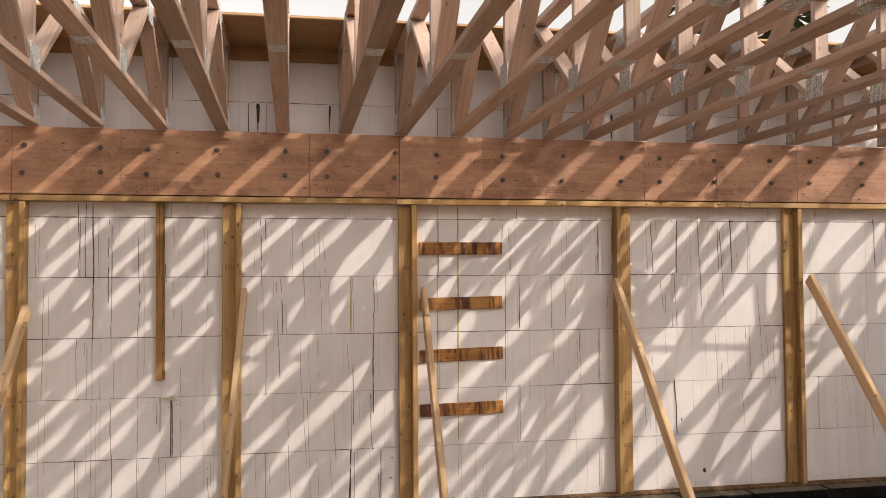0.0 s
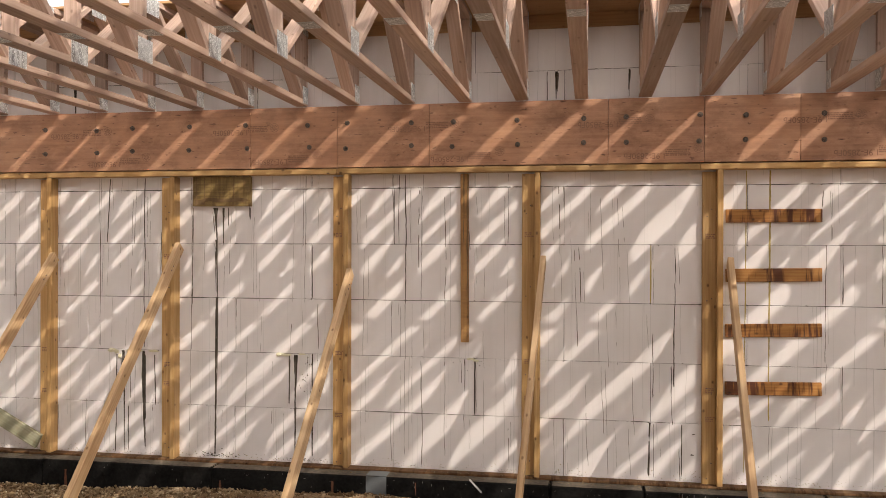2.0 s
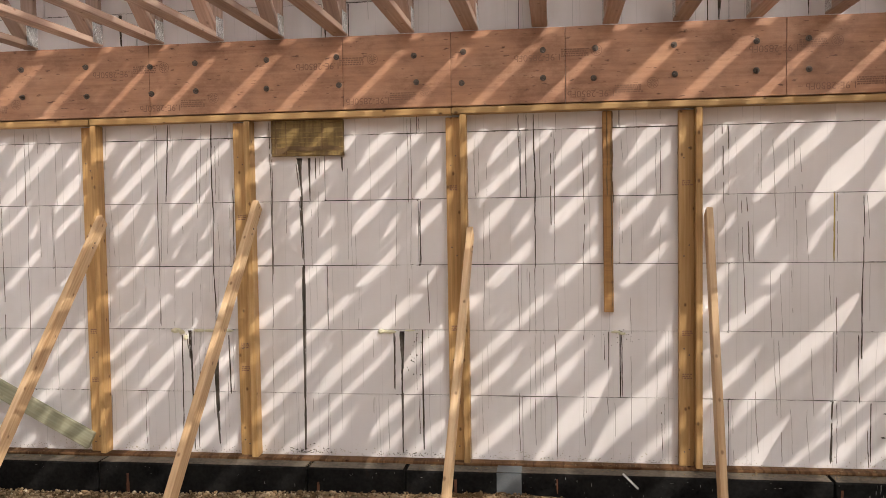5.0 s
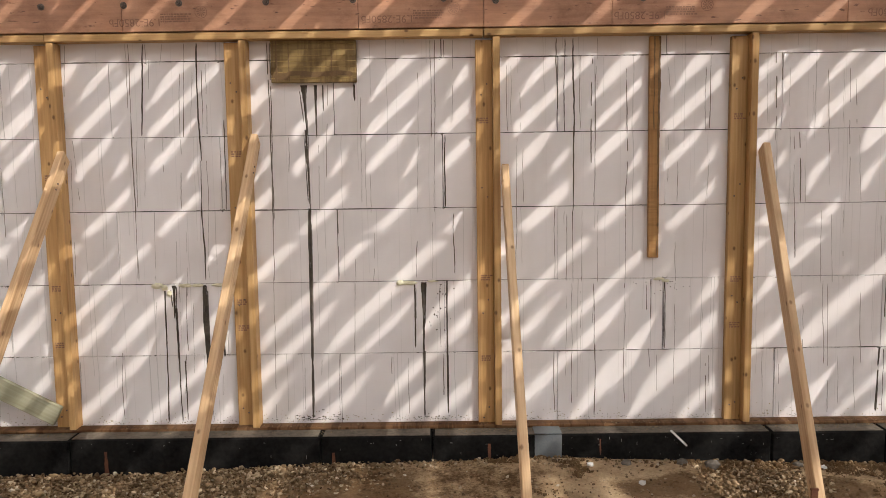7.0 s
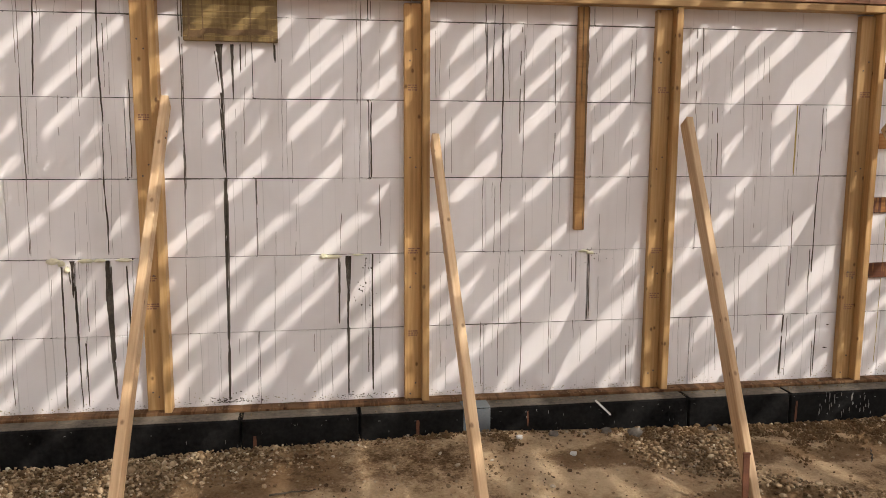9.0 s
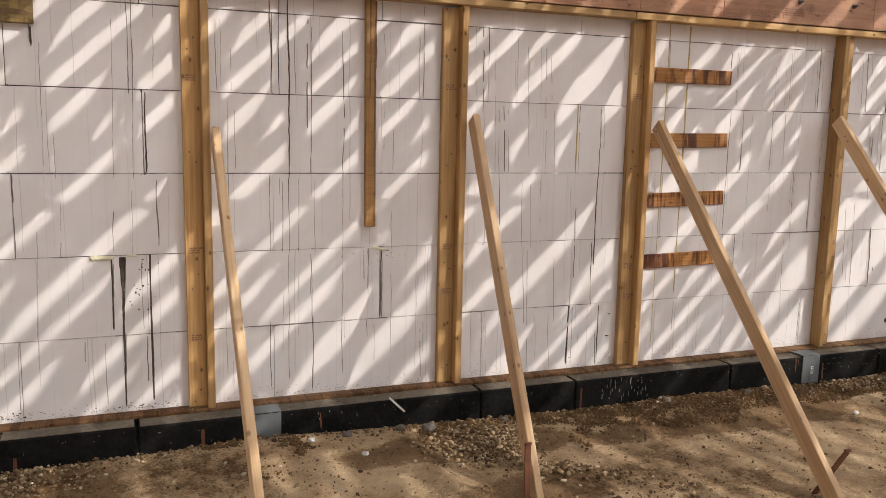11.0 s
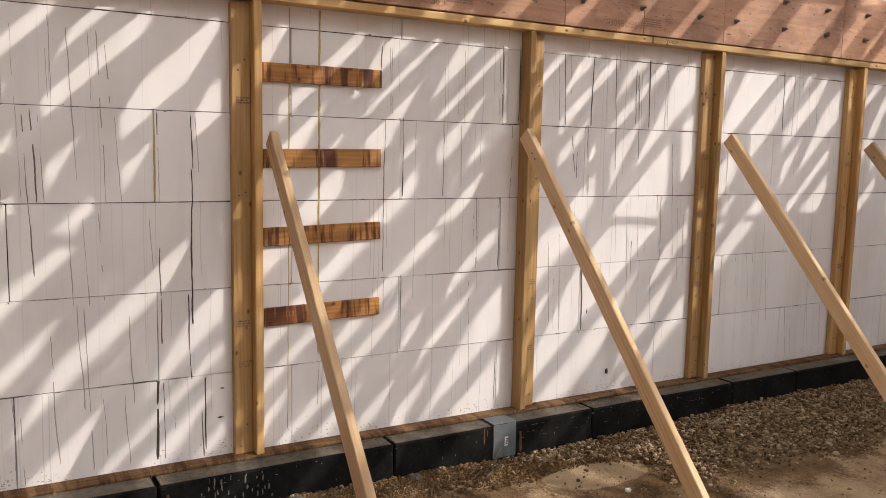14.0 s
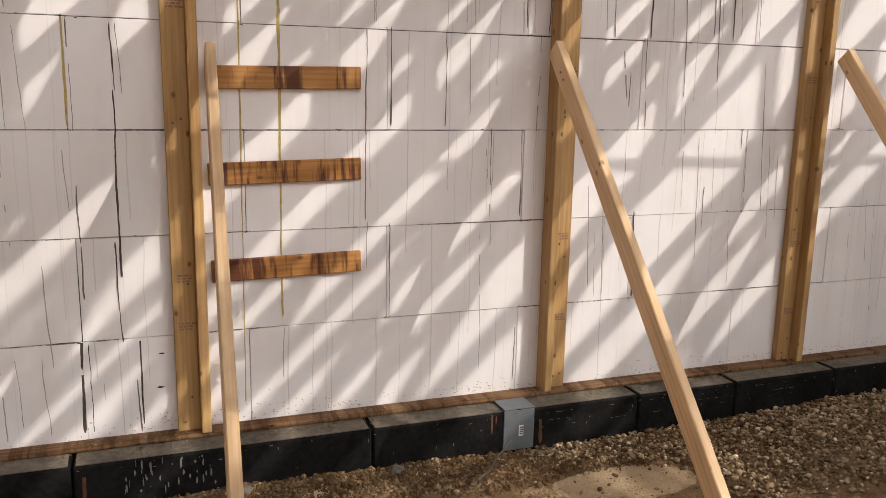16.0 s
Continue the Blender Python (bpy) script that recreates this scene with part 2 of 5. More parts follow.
FAINT = plain("faint_trickle", (0.20, 0.175, 0.15), (0.44, 0.41, 0.385), 0.9, scale=45)
MEDIUM = plain("grey_trickle", (0.045, 0.036, 0.027), (0.22, 0.19, 0.16), 0.9, scale=45)


def sep_x(t, vec):
    n = t.nodes.new("ShaderNodeSeparateXYZ")
    t.links.new(vec, n.inputs[0])
    return n.outputs[0]


def plate_material():
    m, t, b = material("galvanised_nail_plate", 0.5, 0.5)
    o = coords(t)
    slots = maths(t, "ABSOLUTE", maths(t, "SUBTRACT", maths(t, "FRACT", maths(t, "MULTIPLY", sep_x(t, o), 95.0)), 0.5))
    broken = noise_tex(t, mapped(t, o, (95, 60, 1)), 1.0, 2)
    dark = maths(t, "MULTIPLY", maths(t, "LESS_THAN", slots, 0.24), maths(t, "GREATER_THAN", broken, 0.45))
    n = noise_tex(t, o, 30, 3)
    col = mix(t, "MIX", maths(t, "MULTIPLY", dark, 0.8), ramp(t, n, [(0.3, (0.55, 0.56, 0.57)), (0.7, (0.82, 0.82, 0.82))]), (0.10, 0.095, 0.09))
    t.links.new(col, b.inputs["Base Color"])
    bump(t, b, dark, 0.8, 0.003)
    return m


PLATE = plate_material()


# patches of damp, darker soil: middle and half-widths
DAMP = ((3.9, 5.3, 1.6, 0.62), (1.9, 5.35, 1.1, 0.22), (0.2, 5.45, 0.8, 0.2), (-2.9, 5.5, 1.9, 0.42), (0.3, 4.85, 0.45, 0.2))


# a pale, dry, trodden patch by the gravel
DRY = (3.13, 5.36, 0.36, 0.17)


def dirt_material():
    m, t, b = material("bare_dirt", 0.95)
    b.inputs["Specular IOR Level"].default_value = 0.1
    w = world_place(t)
    big = noise_tex(t, w, 1.3, 7, 0.68)
    med = noise_tex(t, w, 7.0, 6, 0.65)
    fine = noise_tex(t, w, 60.0, 4, 0.7)
    f = maths(t, "ADD", maths(t, "MULTIPLY", big, 0.5), maths(t, "ADD", maths(t, "MULTIPLY", med, 0.3), maths(t, "MULTIPLY", fine, 0.2)))
    col = ramp(t, f, [(0.35, (0.10, 0.057, 0.028)), (0.42, (0.23, 0.148, 0.08)), (0.475, (0.44, 0.308, 0.183)), (0.58, (0.63, 0.475, 0.30))])
    xyz = t.nodes.new("ShaderNodeSeparateXYZ")
    t.links.new(w, xyz.inputs[0])
    edge = maths(t, "ADD", maths(t, "MULTIPLY", maths(t, "SUBTRACT", noise_tex(t, w, 2.4, 6, 0.65), 0.5), 2.6), maths(t, "MULTIPLY", maths(t, "SUBTRACT", fine, 0.5), 0.5))
    damp = None
    for cx, cy, rx, ry in DAMP:
        dx = maths(t, "POWER", maths(t, "DIVIDE", maths(t, "ABSOLUTE", maths(t, "SUBTRACT", xyz.outputs[0], cx)), rx), 2.0)
        dy = maths(t, "POWER", maths(t, "DIVIDE", maths(t, "ABSOLUTE", maths(t, "SUBTRACT", xyz.outputs[1], cy)), ry), 2.0)
        one = maths(t, "SUBTRACT", 1.0, maths(t, "ADD", maths(t, "ADD", dx, dy), edge))
        damp = one if damp is None else maths(t, "MAXIMUM", damp, one)
    cx, cy, rx, ry = DRY
    dx = maths(t, "POWER", maths(t, "DIVIDE", maths(t, "ABSOLUTE", maths(t, "SUBTRACT", xyz.outputs[0], cx)), rx), 2.0)
    dy = maths(t, "POWER", maths(t, "DIVIDE", maths(t, "ABSOLUTE", maths(t, "SUBTRACT", xyz.outputs[1], cy)), ry), 2.0)
    dry = maths(t, "SUBTRACT", 1.0, maths(t, "ADD", maths(t, "ADD", dx, dy), maths(t, "MULTIPLY", edge, 0.6)))
    dry = ramp(t, dry, [(0.0, (0, 0, 0)), (0.35, (0.8, 0.8, 0.8))])
    damp = maths(t, "SUBTRACT", damp, maths(t, "MULTIPLY", dry, 3.0))
    damp = ramp(t, damp, [(0.0, (0, 0, 0)), (0.3, (0.85, 0.85, 0.85))])
    col = mix(t, "MULTIPLY", damp, col, (0.40, 0.33, 0.27))
    col = mix(t, "MIX", dry, col, ramp(t, med, [(0.3, (0.42, 0.30, 0.18)), (0.7, (0.60, 0.46, 0.295))]))
    vor = node(t, "ShaderNodeTexVoronoi", Scale=38.0)
    t.links.new(w, vor.inputs["Vector"])
    peb = ramp(t, vor.outputs["Distance"], [(0.12, (1, 1, 1)), (0.22, (0, 0, 0))])
    peb = maths(t, "MULTIPLY", peb, ramp(t, noise_tex(t, w, 2.5, 3), [(0.5, (0, 0, 0)), (0.62, (1, 1, 1))]))
    col = mix(t, "MIX", maths(t, "MULTIPLY", peb, 0.6), col, (0.36, 0.30, 0.24))
    t.links.new(col, b.inputs["Base Color"])
    h = maths(t, "ADD", maths(t, "MULTIPLY", med, 0.6), maths(t, "ADD", maths(t, "MULTIPLY", fine, 0.4), maths(t, "MULTIPLY", peb, 0.4)))
    bump(t, b, h, 1.0, 0.07)
    return m


DIRT = dirt_material()


def gravel_material():
    m, t, b = material("river_gravel", 0.85)
    b.inputs["Specular IOR Level"].default_value = 0.2
    geo = t.nodes.new("ShaderNodeNewGeometry")
    r = geo.outputs["Random Per Island"]
    col = ramp(t, r, [(0.0, (0.085, 0.050, 0.024)), (0.35, (0.20, 0.130, 0.070)), (0.75, (0.33, 0.235, 0.140)), (0.96, (0.47, 0.37, 0.25)), (1.0, (0.62, 0.55, 0.44))])
    n = noise_tex(t, geo.outputs["Position"], 60, 4)
    col = mix(t, "MULTIPLY", 0.6, col, ramp(t, n, [(0.3, (0.6, 0.55, 0.5)), (0.7, (1.1, 1.1, 1.1))]))
    t.links.new(col, b.inputs["Base Color"])
    bump(t, b, n, 0.3, 0.004)
    return m


GRAVEL = gravel_material()


# ---- building helpers ----
def basis_of(ob):
    return basis_of(ob.parent) @ ob.matrix_basis if ob.parent else ob.matrix_basis.copy()


def part(name, bm, mat, parent=None, label="", m=None, smooth=False):
    """Links a bmesh as one mesh object; m: its pose in the world."""
    me = bpy.data.meshes.new(name)
    bm.to_mesh(me)
    bm.free()
    me.materials.append(mat)
    if smooth:
        me.polygons.foreach_set("use_smooth", [True] * len(me.polygons))
    return put(name, me, parent, label, m)


def put(name, me, parent=None, label="", m=None):
    ob = new(name, me)
    m = m if m is not None else Matrix()
    if parent is not None:
        ob.parent = parent
        ob.matrix_basis = basis_of(parent).inverted() @ m
    else:
        ob.matrix_basis = m
    if label:
        ob["label"] = label
    return ob


def thing(name, at, label, category, group="", kind=""):
    ob = new(name)
    ob.matrix_basis = Matrix.Translation(at)
    ob.empty_display_size = 0.1
    return tagged(ob, label, category, group, kind)


def block(size, bevel=0.003):
    """A box round the origin with eased edges."""
    bm = bmesh.new()
    bmesh.ops.create_cube(bm, size=1, matrix=Matrix.Diagonal((*size, 1)))
    if bevel:
        bmesh.ops.bevel(bm, geom=bm.edges[:], offset=bevel, segments=1, affect="EDGES")
    return bm


def rod(radius, length, sides=10, taper=1.0):
    bm = bmesh.new()
    bmesh.ops.create_cone(bm, cap_ends=True, segments=sides, radius1=radius, radius2=radius * taper, depth=length)
    return bm


def along(a, b, face):
    """A pose with x from a to b and z nearest to the direction face, at the middle."""
    a, b = Vector(a), Vector(b)
    x = (b - a).normalized()
    z = Vector(face)
    z = (z - x * z.dot(x)).normalized()
    y = z.cross(x)
    m = Matrix((x, y, z)).transposed().to_4x4()
    m.translation = (a + b) / 2
    return m


def beam(name, a, b, wide, thick, face, mat, parent=None, label="", bevel=0.003):
    """A stick of lumber from a to b; thick is measured along face."""
    return part(name, block(((Vector(b) - Vector(a)).length, wide, thick), bevel), mat, parent, label, along(a, b, face))


rng = random.Random(7)

# ---- levels of the place ----
WALL_Y = 6.0            # face of the foam wall
LEFT_X = -4.68          # face of the side wall
RIGHT_X = 11.5
BACK_Y = -4.0
COURSE, BLOCK_L = 0.406, 1.219
WALL_BASE = 0.226
LEDGE_Z = 0.215
TRUSS_Z = 2.845
TRUSS_TOP = TRUSS_Z + 0.61
LEDGER_Y = 5.911


# height of the soil along the footing's face
BANK_X = (-4.7, -3.7, -2.9, -2.2, -1.57, -0.86, -0.29, 0.35, 0.99, 1.7, 2.5, 2.95, 3.7, 4.6, 6.0)
BANK_Z = (0.005, 0.008, 0.015, 0.045, 0.075, 0.095, 0.078, 0.050, 0.032, 0.045, 0.030, 0.020, 0.024, 0.048, 0.05)


def ground_z(x, y):
    near = max(0.0, min(1.0, (y - 4.6) / 1.1))
    bank = float(np.interp(x, BANK_X, BANK_Z)) - 0.045
    return 0.045 + near * near * (3 - 2 * near) * bank + 0.014 * noise.noise((x * 0.8, y * 0.8, 0.3)) + 0.008 * noise.noise((x * 3.1, y * 3.1, 2.0)) + 0.006 * noise.noise((x * 8.0, y * 8.0, 4.0)) + 0.004 * noise.noise((x * 19.0, y * 19.0, 6.0))


def make_ground():
    bm = bmesh.new()
    xs = [-400, -60, -12] + [-5 + 0.045 * k for k in range(0, 270)] + [7.6, 8.4, 10, 14, 60, 400]
    ys = [-400, -60, -8] + [-4 + 0.4 * k for k in range(0, 15)] + [2.2 + 0.1 * k for k in range(0, 16)] + [3.8 + 0.035 * k for k in range(0, 62)] + [6.1, 6.6, 8, 60, 400]
    grid = [[bm.verts.new((x, y, ground_z(x, y) if -6 < x < 9 and 1.5 < y < 7 else 0.045)) for x in xs] for y in ys]
    for j in range(len(ys) - 1):
        for i in range(len(xs) - 1):
            bm.faces.new((grid[j][i], grid[j][i + 1], grid[j + 1][i + 1], grid[j + 1][i]))
    ob = part("ground", bm, DIRT, smooth=True)
    tagged(ob, "bare brown trampled dirt with scattered pebbles", "ground", kind="structure")


make_ground()


# ---- foam block walls: a dark core, then every block proud of it ----
def course_levels():
    return [(WALL_BASE + COURSE * k, WALL_BASE + COURSE * (k + 1)) for k in range(8)]


def foam_wall(name, label, origin, x_dir, length, phase, low=0.0):
    """A run of stacked foam blocks; origin is the face's start at ground level, x_dir its way, the face looks to its right."""
    x_dir = Vector(x_dir)
    back = Vector((-x_dir.y, x_dir.x, 0))
    o = Vector(origin)
    mid = o + x_dir * length / 2 + back * 0.16
    frame_m = Matrix((x_dir, back, Vector((0, 0, 1)))).transposed().to_4x4()
    core_m = frame_m.copy()
    core_m.translation = mid + Vector((0, 0, 1.73))
    core = part(name, block((length, 0.30, 3.42), 0), JOINT, None, "", core_m)
    tagged(core, label, "wall", kind="structure")
    pool = {}
    for k, (z0, z1) in enumerate(course_levels()):
        z1 = min(z1, 3.45)
        start = phase[k % 2] % BLOCK_L - BLOCK_L
        while start < length:
            a, b = max(start, 0.0), min(start + BLOCK_L, length)
            start += BLOCK_L
            if b - a < 0.03:
                continue
            gap = 0.0034
            key = (round(b - a, 3), round(z1 - z0, 3))
            if key not in pool:
                bm = block((b - a - gap, 0.06, z1 - z0 - gap), 0.0013)
                me = bpy.data.meshes.new("foam_block")
                bm.to_mesh(me)
                bm.free()
                me.materials.append(FOAM)
                pool[key] = me
            m = frame_m.copy()
            m.translation = o + x_dir * ((a + b) / 2) + back * (0.03 + rng.uniform(-0.001, 0.0012)) + Vector((0, 0, (z0 + z1) / 2 + rng.uniform(-0.0012, 0.0012))) + x_dir * rng.uniform(-0.0012, 0.0012)
            put("foam_block", pool[key], core, "", m)
    return core


# joints fall at 1.053 + n * 1.219 and 0.465 + n * 1.219 in alternate courses
X0 = LEFT_X
wall_main = foam_wall("wall_north", "white foam block wall with dark joints and grout runs", (X0, WALL_Y, 0), (1, 0, 0), RIGHT_X - X0, (0.465 - X0, 1.053 - X0))
wall_side = foam_wall("wall_west", "white foam block side wall with dark joints", (LEFT_X, BACK_Y, 0), (0, 1, 0), WALL_Y - BACK_Y - 0.002, (0.3, 0.9))
wall_back = foam_wall("wall_south", "plain white foam block wall", (RIGHT_X, BACK_Y, 0), (-1, 0, 0), RIGHT_X - LEFT_X, (0.3, 0.9))
wall_far = foam_wall("wall_east", "plain white foam block end wall", (RIGHT_X, WALL_Y, 0), (0, -1, 0), WALL_Y - BACK_Y, (0.3, 0.9))


# ---- the black-coated footing ledge in lengths ----
def footing(name, cuts, along_x, front, back_to, label):
    base = thing(name, (0, 0, 0), label, "footing", kind="structure")
    for a, b in zip(cuts, cuts[1:]):
        size = (b - a - 0.006, back_to - front, LEDGE_Z + 0.10)
        c = ((a + b) / 2, (front + back_to) / 2, (LEDGE_Z - 0.10) / 2 + rng.uniform(-0.004, 0.004))
        if not along_x:
            size = (size[1], size[0], size[2])
            c = (c[1], c[0], c[2])
        part("coated_panel", block(size, 0.008), COATING, base, "", Matrix.Translation(c))
        top = (size[0] - 0.02, size[1] - 0.02, 0.004)
        part("dusty_top", block(top, 0.001), LEDGETOP, base, "dust and sawdust on the ledge", Matrix.Translation((c[0], c[1], c[2] + size[2] / 2 + 0.0015)))
    return base


FOOT_Y = 5.795
footing("footing_north", [LEFT_X, -3.44, -2.07, -1.46, -0.83, 0.38, 1.0, 2.155, 2.84, 3.457, 4.017, 4.65, 5.3, 6.5, 7.7, 9.0, 10.2, RIGHT_X], True, FOOT_Y, WALL_Y + 0.02, "black-coated concrete footing ledge below the foam wall")
footing("footing_west", [BACK_Y, -2.8, -1.6, -0.4, 0.8, 2.0, 3.2, 4.4, FOOT_Y], False, LEFT_X + 0.205, LEFT_X - 0.02, "black-coated concrete footing ledge below the side wall")
beam("sill_plate", (LEFT_X + 0.14, 5.955, LEDGE_Z + 0.011), (RIGHT_X, 5.955, LEDGE_Z + 0.011), 0.088, 0.018, (0, 0, 1), SILLWOOD, None, "", 0.005)
tagged(scene.objects["sill_plate"], "reddish brown stained wooden sill plate on the footing", "sill plate", kind="structure")
beam("sill_strip", (LEFT_X + 0.068, BACK_Y, LEDGE_Z + 0.011), (LEFT_X + 0.068, 5.86, LEDGE_Z + 0.011), 0.128, 0.018, (0, 0, 1), SILLWOOD)
tagged(scene.objects["sill_strip"], "stained wooden sill plate along the side wall", "sill plate", kind="structure")

# ---- ledger beam with bolts, and the flat cap below it ----
LEDGER_Z0, LEDGER_Z1 = 2.403, TRUSS_Z - 0.001
ledger = thing("ledger_beam", (0, LEDGER_Y, LEDGER_Z0), "reddish veneer lumber ledger beam bolted to the wall", "beam")
seams = [LEFT_X + 0.01, -3.07, -1.82, -1.157, -0.48, 0.762, 1.392, 1.999, 3.239, 3.826, 4.503, 5.7, 6.9, 8.2, 9.4, RIGHT_X]
for a, b in zip(seams, seams[1:]):
    part("veneer_board", block((b - a - 0.0025, 0.089, LEDGER_Z1 - LEDGER_Z0), 0.002), LEDGER, ledger, "", Matrix.Translation(((a + b) / 2, LEDGER_Y + 0.0445 + rng.uniform(0, 0.0015), (LEDGER_Z0 + LEDGER_Z1) / 2)))
bolt_x = [-4.588, -4.28, -3.932, -3.488, -3.054, -2.767, -2.298, -1.851, -1.374, -1.087, -0.612, -0.31, 0.148, 0.6, 0.875, 1.365, 1.656, 2.138, 2.6, 3.06, 3.366, 3.81, 4.275, 4.61, 5.065, 5.5, 5.95, 6.4, 6.85, 7.3, 7.9, 8.5, 9.2, 9.9]
for x in bolt_x:
    for z in (2.545, 2.716):
        m = pose(x + rng.uniform(-0.008, 0.008), LEDGER_Y - 0.003, z + rng.uniform(-0.008, 0.008), 90)
        washer = part("washer", rod(0.018, 0.005, 14), STEEL, ledger, "", m)
        part("bolt_head", rod(0.012, 0.014, 6), STEEL, washer, "", m @ Matrix.Translation((0, 0, 0.009)))
        part("bolt_end", rod(0.006, 0.022, 8), STEEL, washer, "", m @ Matrix.Translation((0, 0, 0.02)))
cap_cuts = [LEFT_X + 0.01, -3.489, -1.159, 1.366, 3.9, 6.4, 8.9, RIGHT_X]
for a, b in zip(cap_cuts, cap_cuts[1:]):
    z = 2.376 + rng.uniform(-0.002, 0.002)
    ob = beam("cap_plate", (a + 0.002, LEDGER_Y + 0.042, z), (b - 0.002, LEDGER_Y + 0.042, z), 0.092, 0.038, (0, 0, 1), CAPWOOD)
    tagged(ob, "yellow pine plate along the underside of the ledger", "plate", "plates under the ledger")


# ---- floor trusses ----
def make_truss():
    y_end, y_far = 5.90, -2.6
    tr = thing("floor_truss", (0, y_end, TRUSS_Z), "open-web spruce floor truss with nail plates on the ledger", "truss", "floor trusses")
    zc0, zc1 = TRUSS_Z + 0.019, TRUSS_TOP - 0.019
    beam("bottom_chord", (0, y_end, zc0), (0, y_far, zc0), 0.089, 0.038, (0, 0, 1), TRUSSWOOD, tr)
    beam("top_chord", (0, y_end, zc1), (0, y_far, zc1), 0.089, 0.038, (0, 0, 1), TRUSSWOOD, tr)
    lo, hi = TRUSS_Z + 0.038, TRUSS_TOP - 0.038

    def web(y0, z0, y1, z1):
        beam("web", (0, y0, z0), (0, y1, z1), 0.087, 0.038, (0, 1, 0), TRUSSWOOD, tr)

    def plate(y, z, wy, wz):
        for s in (-1, 1):
            part("nail_plate", block((wy, wz, 0.0015), 0), PLATE, tr, "", along((s * 0.0455, y - wy / 2, z), (s * 0.0455, y + wy / 2, z), (s, 0, 0)))

    web(y_end - 0.021, lo, y_end - 0.021, hi)
    plate(y_end - 0.06, TRUSS_Z + 0.07, 0.11, 0.12)
    plate(y_end - 0.06, TRUSS_TOP - 0.06, 0.11, 0.1)
    tops = [5.17, 3.74, 2.015, 0.43, -1.15]
    bottoms = [4.385, 2.83, 1.225, -0.36]
    web(y_end - 0.075, lo, tops[0] + 0.05, hi)
    for k, y in enumerate(bottoms):
        web(y + 0.06, lo, tops[k] - 0.05, hi)
        if k == 0:
            web(y, lo, y, hi)
        web(y - 0.06, lo, tops[k + 1] + 0.05, hi)
        plate(y, TRUSS_Z + 0.07, 0.15, 0.125)
    for y in tops:
        plate(y, TRUSS_TOP - 0.06, 0.16, 0.11)
    for y in (3.79, 2.9, 0.6):
        part("splice_plate", block((0.11, 0.082, 0.0015), 0), PLATE, tr, "", along((0, y - 0.06, TRUSS_Z - 0.0012), (0, y + 0.06, TRUSS_Z - 0.0012), (0, 0, -1)))
    return tr


truss_x = [-4.268, -3.852, -3.41, -3.002, -2.612, -2.225, -1.829, -1.417, -1.032, -0.627, -0.22, 0.176, 0.582, 1.006, 1.402, 1.806, 2.193, 2.49, 2.8, 3.197, 3.615, 4.04, 4.45, 4.845, 5.245, 5.86, 6.49, 6.83, 7.46, 7.65, 8.05, 8.48, 8.87, 9.27, 9.68, 10.1, 10.5, 10.9]
truss = make_truss()
truss.matrix_basis = Matrix.Translation((truss_x[0], 5.90, TRUSS_Z))
for x in truss_x[1:]:
    copy_thing(truss, pose(x, 5.90, TRUSS_Z, 0, 0, rng.uniform(-0.1, 0.1) + (1.1 if 3.5 < x < 5.5 else 0.0)))
for a, b in ((LEFT_X + 0.02, -2.3), (-2.297, 0.14), (0.143, 2.58), (2.583, 5.02), (5.023, 5.72)):
    ob = beam("deck_strip", (a, 5.645, TRUSS_TOP + 0.0105), (b, 5.645, TRUSS_TOP + 0.0105), 0.70, 0.018, (0, 0, 1), DECKWOOD)
    tagged(ob, "strip of plywood floor deck on the truss tops", "deck sheet", "deck strips")
# unseen sheets, added and placed so the right bay's lower wall is shaded
for k in range(3):
    for j in range(2):
        ob = part("deck_sheet", block((1.216, 2.0, 0.018), 0.002), DECKWOOD, None, "", Matrix.Translation((7.96 + 1.22 * k, 2.72 - 2.003 * j, TRUSS_TOP + 0.0105)))
        tagged(ob, "unseen plywood deck sheet added over the floor trusses to shade the wall", "deck sheet", "deck sheets")
nailer = beam("wall_nailer", (LEFT_X + 0.01, 5.985, 3.407), (RIGHT_X, 5.985, 3.407), 0.096, 0.026, (0, 1, 0), DECKWOOD)
tagged(nailer, "brown board along the top of the foam wall", "board", kind="structure")


# ---- uprights: a flat stud with a second stud on edge ----
def upright(x, edge_right=True, top=2.353, skip_flat=False):
    """x: the seam between the flat stud and the stud on edge."""
    base = LEDGE_Z + 0.021
    ob = thing("upright", (x, 5.94, base), "pair of yellow pine studs screwed upright to the foam wall", "stud", "uprights along the wall")
    s = 1 if edge_right else -1
    lean = rng.uniform(-0.004, 0.004)
    beam("flat_stud", (x - s * 0.0449, 5.9795, base), (x - s * 0.0449 + lean, 5.9795, top - rng.uniform(0.002, 0.012)), 0.089, 0.038, (0, -1, 0), STUD, ob)
    beam("edge_stud", (x + s * 0.0197, 5.9545, base), (x + s * 0.0197 + lean, 5.9545, top), 0.038, 0.089, (0, -1, 0), STUD, ob)
    for z in (0.32, 0.9, 1.5, 2.1):
        for dx in (-0.06, -0.03):
            part("screw", rod(0.0045, 0.004, 8), STEEL, ob, "", pose(x + s * dx, 5.959, z + rng.uniform(-0.06, 0.06), 90))
    return ob


upright(-3.487)
upright(-2.462)
upright(-1.112)
upright(0.262)
upright(1.478)
upright(3.052, False)
upright(4.50)
upright(5.98)
upright(7.4)
upright(8.8)
corner = thing("corner_post", (-4.61, 5.94, 0.237), "double yellow pine stud in the wall corner", "stud")
beam("flat_stud", (-4.585, 5.979, 0.237), (-4.585, 5.979, 2.355), 0.089, 0.038, (0, -1, 0), STUD, corner)
